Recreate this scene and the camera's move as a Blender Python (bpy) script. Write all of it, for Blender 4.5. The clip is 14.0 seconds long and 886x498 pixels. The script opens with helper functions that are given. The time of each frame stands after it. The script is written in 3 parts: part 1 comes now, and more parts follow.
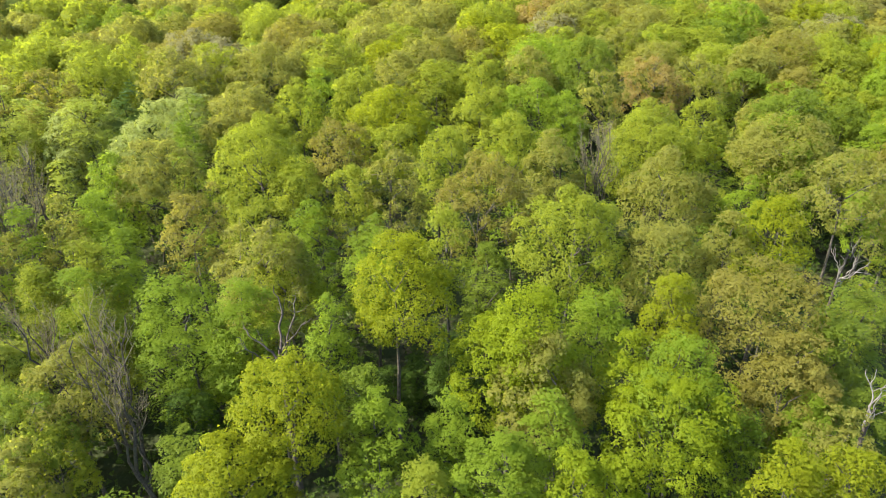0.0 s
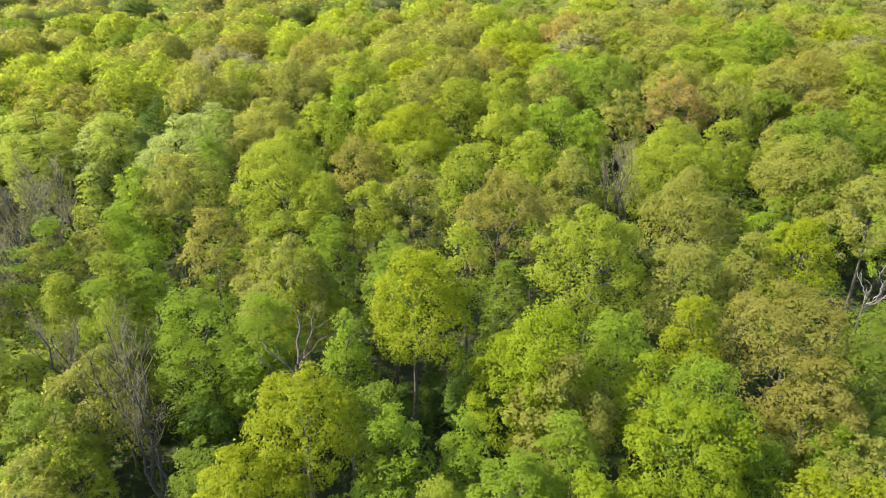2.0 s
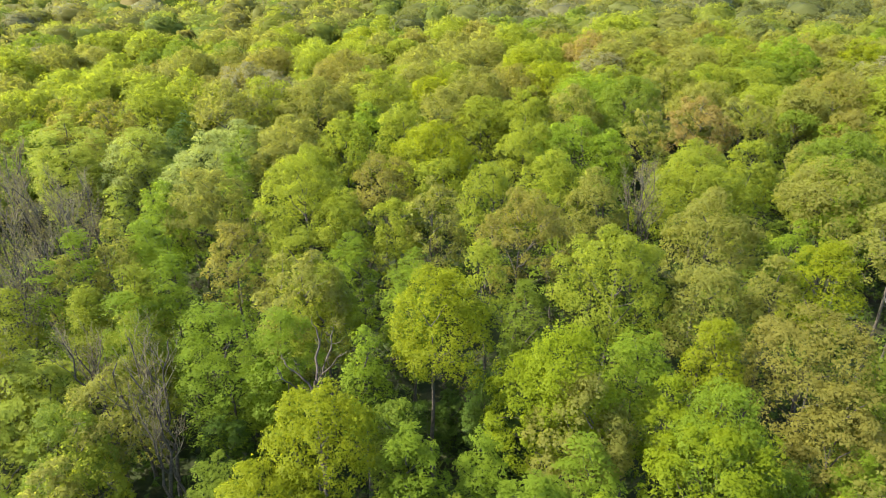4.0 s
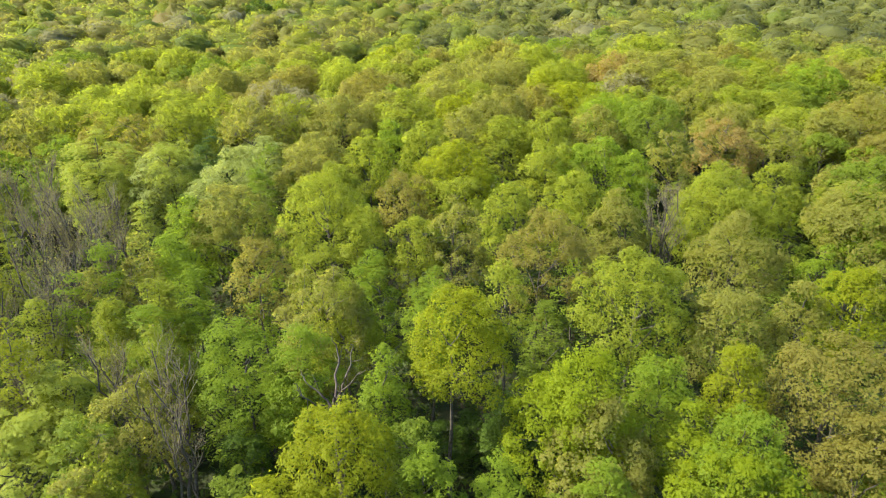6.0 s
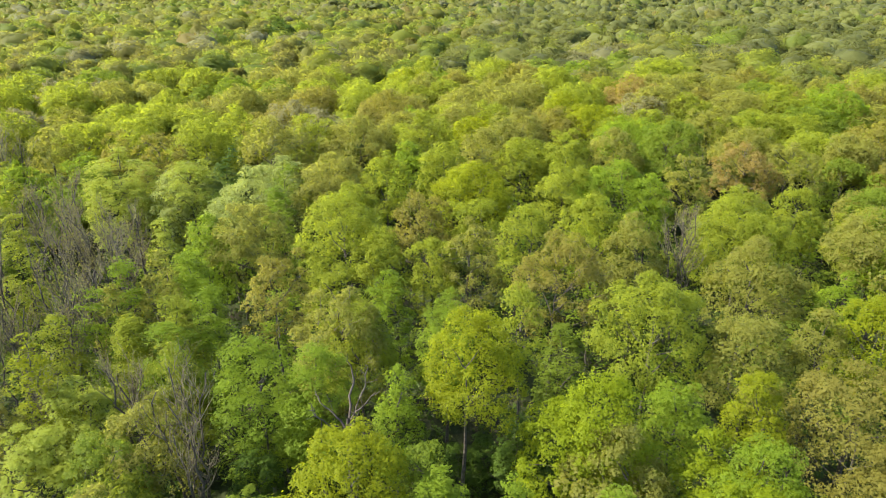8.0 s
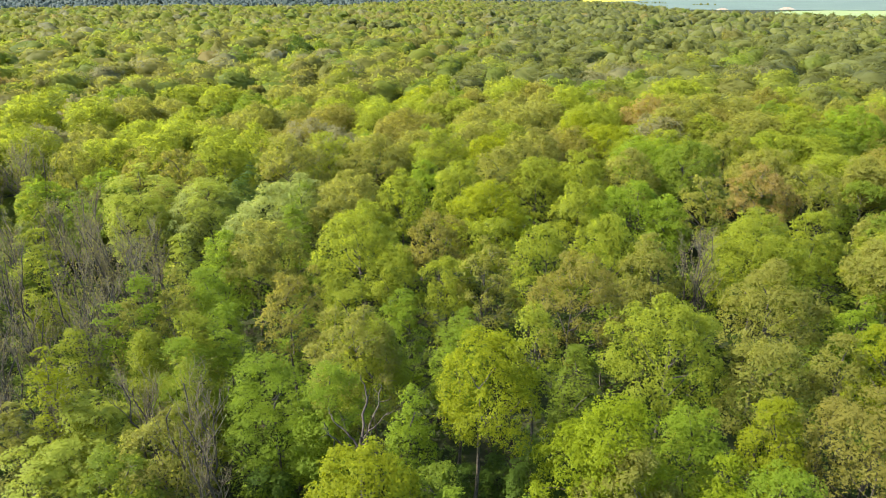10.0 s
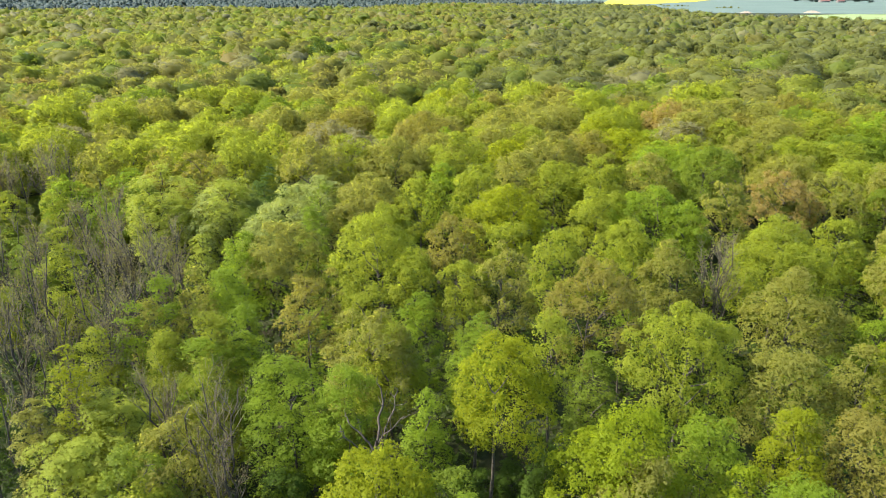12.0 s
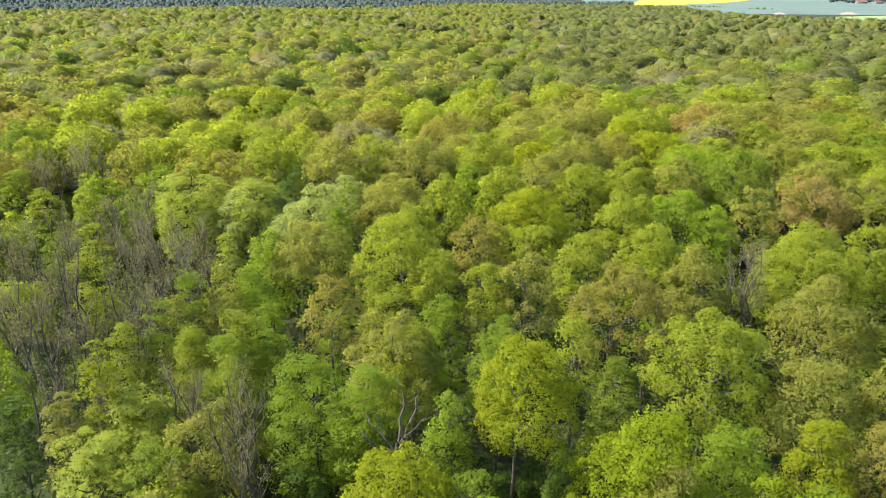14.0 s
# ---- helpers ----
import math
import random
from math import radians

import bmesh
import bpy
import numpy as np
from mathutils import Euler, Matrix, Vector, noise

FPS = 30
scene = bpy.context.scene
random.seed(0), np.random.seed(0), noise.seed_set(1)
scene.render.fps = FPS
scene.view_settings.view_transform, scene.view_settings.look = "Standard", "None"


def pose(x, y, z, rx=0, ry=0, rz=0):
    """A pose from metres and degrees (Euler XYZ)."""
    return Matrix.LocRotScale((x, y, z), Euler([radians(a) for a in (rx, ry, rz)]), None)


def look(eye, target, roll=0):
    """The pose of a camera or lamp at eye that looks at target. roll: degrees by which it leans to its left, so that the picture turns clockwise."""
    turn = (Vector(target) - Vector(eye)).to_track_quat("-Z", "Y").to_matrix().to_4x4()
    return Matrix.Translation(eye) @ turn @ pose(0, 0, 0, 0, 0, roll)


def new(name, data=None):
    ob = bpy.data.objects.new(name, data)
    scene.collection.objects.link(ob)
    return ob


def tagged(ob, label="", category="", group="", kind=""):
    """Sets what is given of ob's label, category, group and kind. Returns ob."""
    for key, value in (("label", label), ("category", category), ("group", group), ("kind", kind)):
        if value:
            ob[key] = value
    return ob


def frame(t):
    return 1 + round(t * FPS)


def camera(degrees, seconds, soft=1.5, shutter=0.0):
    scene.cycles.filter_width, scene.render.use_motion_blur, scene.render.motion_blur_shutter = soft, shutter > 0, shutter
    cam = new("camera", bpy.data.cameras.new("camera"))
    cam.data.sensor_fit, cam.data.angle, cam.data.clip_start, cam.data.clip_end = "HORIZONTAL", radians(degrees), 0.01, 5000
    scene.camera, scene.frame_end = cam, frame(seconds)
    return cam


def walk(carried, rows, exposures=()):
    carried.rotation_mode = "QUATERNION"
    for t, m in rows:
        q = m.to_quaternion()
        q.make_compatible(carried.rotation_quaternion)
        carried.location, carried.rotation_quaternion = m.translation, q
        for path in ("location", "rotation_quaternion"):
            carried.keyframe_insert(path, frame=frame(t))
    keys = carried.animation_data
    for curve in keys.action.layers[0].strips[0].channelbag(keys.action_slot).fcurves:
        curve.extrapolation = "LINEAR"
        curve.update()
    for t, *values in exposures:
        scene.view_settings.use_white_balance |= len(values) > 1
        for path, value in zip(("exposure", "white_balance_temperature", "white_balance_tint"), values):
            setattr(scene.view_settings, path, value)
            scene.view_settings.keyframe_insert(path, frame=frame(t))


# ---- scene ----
# The camera hovers above the canopy, rises a little and turns to its left while it tilts up.
cam = camera(66.7, 14.0, soft=0.95)
PATH = [
    (0.0, 0.000, 0.000, 44.000, -0.00, -28.98, -0.27),
    (0.5, 0.044, 0.023, 44.018, 0.63, -28.67, -0.23),
    (1.0, 0.081, 0.041, 44.040, 1.16, -28.31, -0.21),
    (1.5, 0.111, 0.055, 44.067, 1.56, -27.94, -0.23),
    (2.0, 0.135, 0.066, 44.099, 1.98, -27.60, -0.23),
    (2.5, 0.153, 0.073, 44.134, 2.43, -27.24, -0.25),
    (3.0, 0.166, 0.077, 44.173, 2.88, -26.88, -0.27),
    (5.5, 0.171, 0.064, 44.409, 5.47, -25.15, -0.17),
    (6.0, 0.163, 0.057, 44.463, 5.88, -24.75, -0.13),
    (6.5, 0.154, 0.049, 44.518, 6.26, -24.37, -0.11),
    (7.0, 0.143, 0.040, 44.574, 6.62, -23.94, -0.03),
    (7.5, 0.132, 0.032, 44.631, 6.98, -23.52, 0.03),
    (8.0, 0.121, 0.024, 44.688, 7.33, -23.10, 0.09),
    (10.5, 0.079, -0.002, 44.970, 9.01, -21.55, 0.33),
    (11.0, 0.077, -0.002, 45.024, 9.35, -21.54, 0.39),
    (11.5, 0.078, 0.001, 45.075, 9.75, -21.53, 0.38),
    (12.0, 0.083, 0.007, 45.125, 10.29, -21.50, 0.39),
    (12.5, 0.092, 0.016, 45.172, 10.86, -21.49, 0.41),
    (13.0, 0.106, 0.028, 45.216, 11.41, -21.51, 0.41),
    (13.5, 0.126, 0.045, 45.258, 11.98, -21.49, 0.42),
    (14.0, 0.151, 0.065, 45.296, 12.55, -21.49, 0.44),
]

def view(x, y, z, yaw, pitch, roll):
    return pose(x, y, z, 0, 0, yaw) @ pose(0, 0, 0, 90 + pitch) @ pose(0, 0, 0, 0, 0, roll)


walk(cam, [(t, view(*row)) for t, *row in PATH], exposures=[(0.0, 2.31), (7.0, 2.21), (14.0, 2.12)])

# ---- light ----
SUN_AZIMUTH, SUN_HEIGHT = 264.0, 46.0  # compass degrees from +y, clockwise; height above the horizon
world = bpy.data.worlds.new("sky")
scene.world = world
world.use_nodes = True
nt = world.node_tree
sky = nt.nodes.new("ShaderNodeTexSky")
sky.sky_type, sky.sun_disc = "NISHITA", False
sky.sun_elevation, sky.sun_rotation = radians(SUN_HEIGHT), radians(SUN_AZIMUTH)
nt.links.new(sky.outputs[0], nt.nodes["Background"].inputs[0])
nt.nodes["Background"].inputs[1].default_value = 0.15
sun = new("sun", bpy.data.lights.new("sun", "SUN"))
sun.data.energy, sun.data.angle, sun.data.color = 4.2, radians(0.6), (1.0, 0.94, 0.82)
az, el = radians(SUN_AZIMUTH), radians(SUN_HEIGHT)
sun_way = Vector((math.sin(az) * math.cos(el), math.cos(az) * math.cos(el), math.sin(el)))
sun.matrix_world = look(sun_way * 300, (0, 0, 0))


# ---- materials ----
def material(name):
    mat = bpy.data.materials.new(name)
    mat.use_nodes = True
    return mat, mat.node_tree.nodes, mat.node_tree.links


def socket(node, name):
    return next(s for s in node.inputs if s.name == name and s.enabled)


def ramp(nodes, links, fac, stops):
    node = nodes.new("ShaderNodeValToRGB")
    while len(node.color_ramp.elements) < len(stops):
        node.color_ramp.elements.new(0.5)
    for e, (at, c) in zip(node.color_ramp.elements, stops):
        e.position, e.color = at, (*c, 1)
    links.new(fac, node.inputs[0])
    return node.outputs[0]


def mixed(nodes, links, kind, fac, a, b):
    node = nodes.new("ShaderNodeMix")
    node.data_type, node.blend_type = "RGBA", kind
    for value, s in ((fac, node.inputs[0]), (a, node.inputs[6]), (b, node.inputs[7])):
        if hasattr(value, "links"):
            links.new(value, s)
        else:
            s.default_value = value if isinstance(value, (int, float)) else (*value, 1)
    return node.outputs[2]


def noise_of(nodes, links, scale, detail=3.0, coord="Object", rough=0.55):
    where = nodes.new("ShaderNodeTexCoord")
    node = nodes.new("ShaderNodeTexNoise")
    node.inputs["Scale"].default_value, node.inputs["Detail"].default_value = scale, detail
    node.inputs["Roughness"].default_value = rough
    links.new(where.outputs[coord], node.inputs["Vector"])
    return node.outputs[0]


def leaf_material(name, young, mature, tint, glow, patch=0.35, leaf=0.075, fill=0.59, vary=0.11, gloss=0.05):
    """Sprigs of small leaves with gaps between them: colour varies by leaf, by branch and by tree."""
    mat, nodes, links = material(name)
    where, cells = nodes.new("ShaderNodeTexCoord"), nodes.new("ShaderNodeTexVoronoi")
    cells.inputs["Scale"].default_value = 1 / leaf
    links.new(where.outputs["Object"], cells.inputs["Vector"])
    geo, info = nodes.new("ShaderNodeNewGeometry"), nodes.new("ShaderNodeObjectInfo")
    branch = noise_of(nodes, links, patch, 2.0)
    one = nodes.new("ShaderNodeSeparateColor")
    links.new(cells.outputs["Color"], one.inputs[0])
    add = nodes.new("ShaderNodeMath")
    add.operation, add.inputs[1].default_value = "MULTIPLY_ADD", vary
    links.new(one.outputs[0], add.inputs[0])
    links.new(branch, add.inputs[2])
    more = nodes.new("ShaderNodeMath")
    more.operation, more.inputs[1].default_value = "MULTIPLY_ADD", vary
    links.new(geo.outputs["Random Per Island"], more.inputs[0])
    links.new(add.outputs[0], more.inputs[2])
    sub = nodes.new("ShaderNodeMath")
    sub.operation, sub.inputs[1].default_value = "SUBTRACT", vary
    links.new(more.outputs[0], sub.inputs[0])
    colour = ramp(nodes, links, sub.outputs[0], [(0.02, mature), (0.98, young)])
    half = nodes.new("ShaderNodeMath")
    half.operation, half.inputs[1].default_value = "MULTIPLY", 0.6
    links.new(info.outputs["Random"], half.inputs[0])
    colour = mixed(nodes, links, "MIX", half.outputs[0], colour, tint)
    shader = nodes["Principled BSDF"]
    links.new(colour, shader.inputs["Base Color"])
    shader.inputs["Roughness"].default_value = 0.5
    shader.inputs["Specular IOR Level"].default_value = gloss
    through_leaf, both = nodes.new("ShaderNodeBsdfTranslucent"), nodes.new("ShaderNodeMixShader")
    links.new(mixed(nodes, links, "MULTIPLY", 1.0, colour, (1.25, 1.2, 0.6)), through_leaf.inputs[0])
    both.inputs[0].default_value = glow
    links.new(shader.outputs[0], both.inputs[1])
    links.new(through_leaf.outputs[0], both.inputs[2])
    gap, clear, out = nodes.new("ShaderNodeMath"), nodes.new("ShaderNodeBsdfTransparent"), nodes.new("ShaderNodeMixShader")
    gap.operation, gap.inputs[1].default_value = "GREATER_THAN", fill
    links.new(cells.outputs["Distance"], gap.inputs[0])
    links.new(gap.outputs[0], out.inputs[0])
    links.new(both.outputs[0], out.inputs[1])
    links.new(clear.outputs[0], out.inputs[2])
    links.new(out.outputs[0], nodes["Material Output"].inputs[0])
    return mat


def bark_material(name, dark, light, scale=6.0, rough=0.9):
    mat, nodes, links = material(name)
    grain, moss = noise_of(nodes, links, scale, 6.0), noise_of(nodes, links, 0.8, 3.0)
    colour = ramp(nodes, links, grain, [(0.3, dark), (0.7, light)])
    colour = mixed(nodes, links, "MIX", ramp(nodes, links, moss, [(0.5, (0, 0, 0)), (0.75, (0.5, 0.5, 0.5))]), colour, (0.06, 0.075, 0.03))
    shader = nodes["Principled BSDF"]
    links.new(colour, shader.inputs["Base Color"])
    shader.inputs["Roughness"].default_value = rough
    shader.inputs["Specular IOR Level"].default_value = 0.12
    bump = nodes.new("ShaderNodeBump")
    bump.inputs["Strength"].default_value, bump.inputs["Distance"].default_value = 0.6, 0.03
    links.new(grain, bump.inputs["Height"])
    links.new(bump.outputs[0], shader.inputs["Normal"])
    return mat


def ground_material(name, stops, scale, fine, fine_amount=0.5):
    mat, nodes, links = material(name)
    colour = ramp(nodes, links, noise_of(nodes, links, scale, 4.0), stops)
    grain = noise_of(nodes, links, fine, 5.0)
    colour = mixed(nodes, links, "MULTIPLY", fine_amount, colour, ramp(nodes, links, grain, [(0.3, (0.35, 0.35, 0.35)), (0.7, (1.3, 1.3, 1.3))]))
    shader = nodes["Principled BSDF"]
    links.new(colour, shader.inputs["Base Color"])
    shader.inputs["Roughness"].default_value = 0.95
    shader.inputs["Specular IOR Level"].default_value = 0.1
    bump = nodes.new("ShaderNodeBump")
    bump.inputs["Strength"].default_value, bump.inputs["Distance"].default_value = 0.5, 0.1
    links.new(grain, bump.inputs["Height"])
    links.new(bump.outputs[0], shader.inputs["Normal"])
    return mat


# young leaf, mature leaf, and the tone that whole trees lean to
COLOURS = {
    "lime": ((0.203, 0.234, 0.024), (0.16, 0.196, 0.022), (0.187, 0.219, 0.023), 0.66),
    "gold": ((0.196, 0.224, 0.012), (0.15, 0.176, 0.012), (0.178, 0.206, 0.012), 0.65),
    "fresh": ((0.172, 0.236, 0.02), (0.12, 0.174, 0.018), (0.154, 0.215, 0.02), 0.66),
    "green": ((0.137, 0.180, 0.019), (0.089, 0.127, 0.016), (0.119, 0.158, 0.019), 0.61),
    "olive": ((0.197, 0.202, 0.041), (0.163, 0.171, 0.037), (0.184, 0.19, 0.039), 0.66),
    "bronze": ((0.186, 0.172, 0.036), (0.146, 0.141, 0.03), (0.17, 0.16, 0.033), 0.64),
    "russet": ((0.218, 0.164, 0.048), (0.171, 0.134, 0.041), (0.202, 0.162, 0.043), 0.59),
    "silver": ((0.242, 0.271, 0.084), (0.188, 0.228, 0.056), (0.223, 0.257, 0.072), 0.59),
    "pale": ((0.245, 0.277, 0.042), (0.201, 0.249, 0.032), (0.228, 0.262, 0.038), 0.59),
    # dark: shade under tall crowns put into the leaf, and two dark-crowned trees
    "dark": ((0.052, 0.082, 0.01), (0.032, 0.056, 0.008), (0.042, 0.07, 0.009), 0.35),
    # horizon conifers and grove: distance haze put into the blue-green
    "bluish": ((0.05, 0.068, 0.056), (0.035, 0.05, 0.044), (0.043, 0.06, 0.051), 0.25),
    "bud": ((0.171, 0.162, 0.052), (0.141, 0.133, 0.045), (0.155, 0.147, 0.048), 0.45),
    "greyed": ((0.157, 0.147, 0.067), (0.127, 0.122, 0.056), (0.142, 0.134, 0.060), 0.45),
    "spring": ((0.192, 0.240, 0.013), (0.146, 0.190, 0.012), (0.174, 0.220, 0.013), 0.66),
    # cloud shade put into leaf tones; the darker also colours hedges and one clump
    "half_shaded": ((0.130, 0.138, 0.036), (0.094, 0.104, 0.028), (0.112, 0.122, 0.032), 0.48),
    "dark_or_shaded": ((0.09, 0.096, 0.028), (0.062, 0.07, 0.021), (0.076, 0.084, 0.025), 0.42),
}
LEAF = {name: leaf_material("leaves_" + name, *tones) for name, tones in COLOURS.items()}
SPRAY = {name: leaf_material("leaf_sprays_" + name, *tones, leaf=0.13, fill=0.52, vary=0.09, gloss=0.04) for name, tones in COLOURS.items()}
# the wood's mean tone, blued to put distance haze into the far crowns
HAZY_MEAN = np.array([0.130, 0.136, 0.052])


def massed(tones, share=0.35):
    """Tones of crowns seen as a mass: each leaf colour drawn towards the wood's mean with haze in it."""
    return [tuple(float(v) for v in np.array(c) * (1 - share) + HAZY_MEAN * share * k) for c, k in zip(tones[:3], (0.95, 0.8, 0.88))] + [tones[3]]


CANOPY, MASS = {}, {}
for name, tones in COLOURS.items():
    tones = tones if name in ("dark", "bluish", "dark_or_shaded", "half_shaded") else massed(tones)
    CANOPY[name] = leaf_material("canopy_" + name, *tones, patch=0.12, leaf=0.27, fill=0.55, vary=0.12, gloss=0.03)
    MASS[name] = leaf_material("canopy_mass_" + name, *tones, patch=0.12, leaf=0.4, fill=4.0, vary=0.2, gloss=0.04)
BARK = bark_material("bark", (0.025, 0.022, 0.016), (0.094, 0.079, 0.061))
TWIG = bark_material("twig_bark", (0.070, 0.058, 0.036), (0.165, 0.140, 0.090), 3.0)
SNAG = bark_material("weathered_wood", (0.028, 0.021, 0.017), (0.080, 0.064, 0.052), 4.0)
DEADWOOD = bark_material("bleached_wood", (0.085, 0.073, 0.060), (0.175, 0.155, 0.130), 5.0)
ROOF_TILE = ground_material("red_roof_tiles", [(0.35, (0.115, 0.062, 0.055)), (0.7, (0.150, 0.080, 0.068))], 0.2, 1.5, 0.4)
RENDER_WALL = ground_material("rendered_wall", [(0.35, (0.12, 0.11, 0.105)), (0.7, (0.16, 0.148, 0.14))], 0.3, 2.0, 0.3)
LITTER = ground_material("forest_floor", [(0.3, (0.024, 0.018, 0.011)), (0.55, (0.020, 0.028, 0.008)), (0.75, (0.036, 0.028, 0.016))], 0.15, 2.5)
RAPESEED = ground_material("flowering_rapeseed", [(0.35, (0.331, 0.288, 0.022)), (0.7, (0.389, 0.338, 0.036))], 0.02, 0.3, 0.2)
WHEAT = ground_material("young_wheat", [(0.35, (0.062, 0.088, 0.072)), (0.7, (0.078, 0.106, 0.084))], 0.01, 0.2, 0.3)
MEADOW = ground_material("pale_meadow", [(0.35, (0.125, 0.165, 0.058)), (0.7, (0.155, 0.190, 0.075))], 0.02, 0.3, 0.3)
SOIL = ground_material("bare_soil", [(0.35, (0.21, 0.165, 0.120)), (0.7, (0.27, 0.215, 0.160))], 0.03, 0.3, 0.3)


# ---- mesh helpers ----
def mesh_of(name, verts, faces, mat, normals=None, mass=None):
    """A mesh from arrays: verts (n, 3), faces as a list of (m, k) index arrays, and if given the normals of its points
    and a second material for the first array of faces."""
    me = bpy.data.meshes.new(name)
    verts = np.asarray(verts, np.float32)
    me.vertices.add(len(verts))
    me.vertices.foreach_set("co", verts.ravel())
    loops = np.concatenate([f.ravel() for f in faces]).astype(np.int32)
    sizes = np.concatenate([np.full(len(f), f.shape[1]) for f in faces])
    me.loops.add(len(loops))
    me.loops.foreach_set("vertex_index", loops)
    me.polygons.add(len(sizes))
    me.polygons.foreach_set("loop_start", np.r_[0, np.cumsum(sizes)[:-1]].astype(np.int32))
    me.update(calc_edges=True)
    if normals is not None:
        me.attributes.new("custom_normal", "FLOAT_VECTOR", "POINT").data.foreach_set("vector", np.asarray(normals, np.float32).ravel())
    me.materials.append(mat)
    if mass:
        me.materials.append(mass)
        me.polygons.foreach_set("material_index", (np.arange(len(sizes)) < len(faces[0])).astype(np.int32))
    return me


def unit(v):
    return v / np.maximum(np.linalg.norm(v, axis=-1, keepdims=True), 1e-9)


def leaves(rng, at, out, size, loose=0.75, lift=0.35):
    """Sprigs at points: single triangles, turned roughly outwards and up."""
    n = len(at)
    normal = unit(out + [0, 0, lift] + rng.normal(0, loose, (n, 3)))
    normal = np.where((normal * out).sum(1, keepdims=True) < 0, -normal, normal)
    along = unit(np.cross(normal, rng.normal(0, 1, (n, 3))))
    side = np.cross(normal, along)
    s = (np.ones(n) * size * rng.uniform(0.6, 1.35, n))[:, None]
    v = np.stack([at - along * s * 0.5 + side * s * 0.4, at - along * s * 0.4 - side * s * 0.45, at + along * s * 0.6], 1)
    return v.reshape(-1, 3), [np.arange(n)[:, None] * 3 + [0, 1, 2]]


def tubes(paths, sides=6):
    """Tapered tubes along paths, each a list of (point, radius)."""
    verts, quads, base = [], [], 0
    for path in paths:
        p = np.array([q for q, _ in path], float)
        r = np.array([q for _, q in path], float)
        d = unit(np.gradient(p, axis=0))
        a = unit(np.cross(d, [0.31, 0.17, 0.93] if abs(d[0][2]) < 0.8 else [1, 0.2, 0.1]))
        b = np.cross(d, a)
        turn = np.linspace(0, 2 * np.pi, sides, endpoint=False)
        ring = p[:, None] + r[:, None, None] * (a[:, None] * np.cos(turn)[None, :, None] + b[:, None] * np.sin(turn)[None, :, None])
        verts.append(ring.reshape(-1, 3))
        j = np.arange(len(p) - 1)[:, None] * sides
        k = np.arange(sides)[None]
        l = (k + 1) % sides
        quads.append(base + np.stack([j + k, j + l, j + sides + l, j + sides + k], -1).reshape(-1, 4))
        base += len(p) * sides
    return np.concatenate(verts), [np.concatenate(quads)]


def joined(*pieces):
    verts, faces, base = [], [], 0
    for v, f in pieces:
        verts.append(v)
        faces += [q + base for q in f]
        base += len(v)
    return np.concatenate(verts), faces


def part(name, data, mat, parent, label=""):
    ob = new(name, mesh_of(name, data[0], data[1], mat, *data[2:]))
    ob.parent = parent
    return tagged(ob, label)


def bent(rng, a, b, r0, r1, steps=4, sag=0.12):
    """A crooked limb from a to b."""
    a, b = np.array(a, float), np.array(b, float)
    length = np.linalg.norm(b - a)
    off = rng.normal(0, sag * length, 3)
    out = []
    for i in range(steps + 1):
        f = i / steps
        out.append((a + (b - a) * f + off * math.sin(f * math.pi) * 0.6 + rng.normal(0, 0.02 * length, 3) * (0 < i), r0 + (r1 - r0) * f))
    return out


# ---- crowns ----
def lobes_of(rng, radius, low, high, count, form):
    """Centres and radii of the leafy lobes of a crown between two heights."""
    mid = low + (high - low) * form["belly"]
    k = np.arange(count) + 0.5
    up = 1 - form["fall"] * k / count
    turn = k * 2.39996 + rng.uniform(0, 6)
    up = np.clip(up + rng.normal(0, 0.08, count), -0.75, 1)
    flat = np.sqrt(1 - up**2) * rng.uniform(0.72, 1.02, count)
    size = form["lobe"] * math.sqrt(radius * max(radius, 0.42 * (high - low))) * rng.uniform(0.65, 1.3, count)
    reach = np.maximum(radius - size * 0.8, 0.2)
    x, y = np.cos(turn) * flat * reach, np.sin(turn) * flat * reach
    z = np.where(up > 0, mid + up * (high - mid - size * 0.75), mid + up * (mid - low) * 0.95)
    z = z + rng.normal(0, form["rough"], count)
    lean = rng.normal(0, 0.10 * radius, 2)
    c = np.stack([x + lean[0], y + lean[1], z], 1)
    return c, size


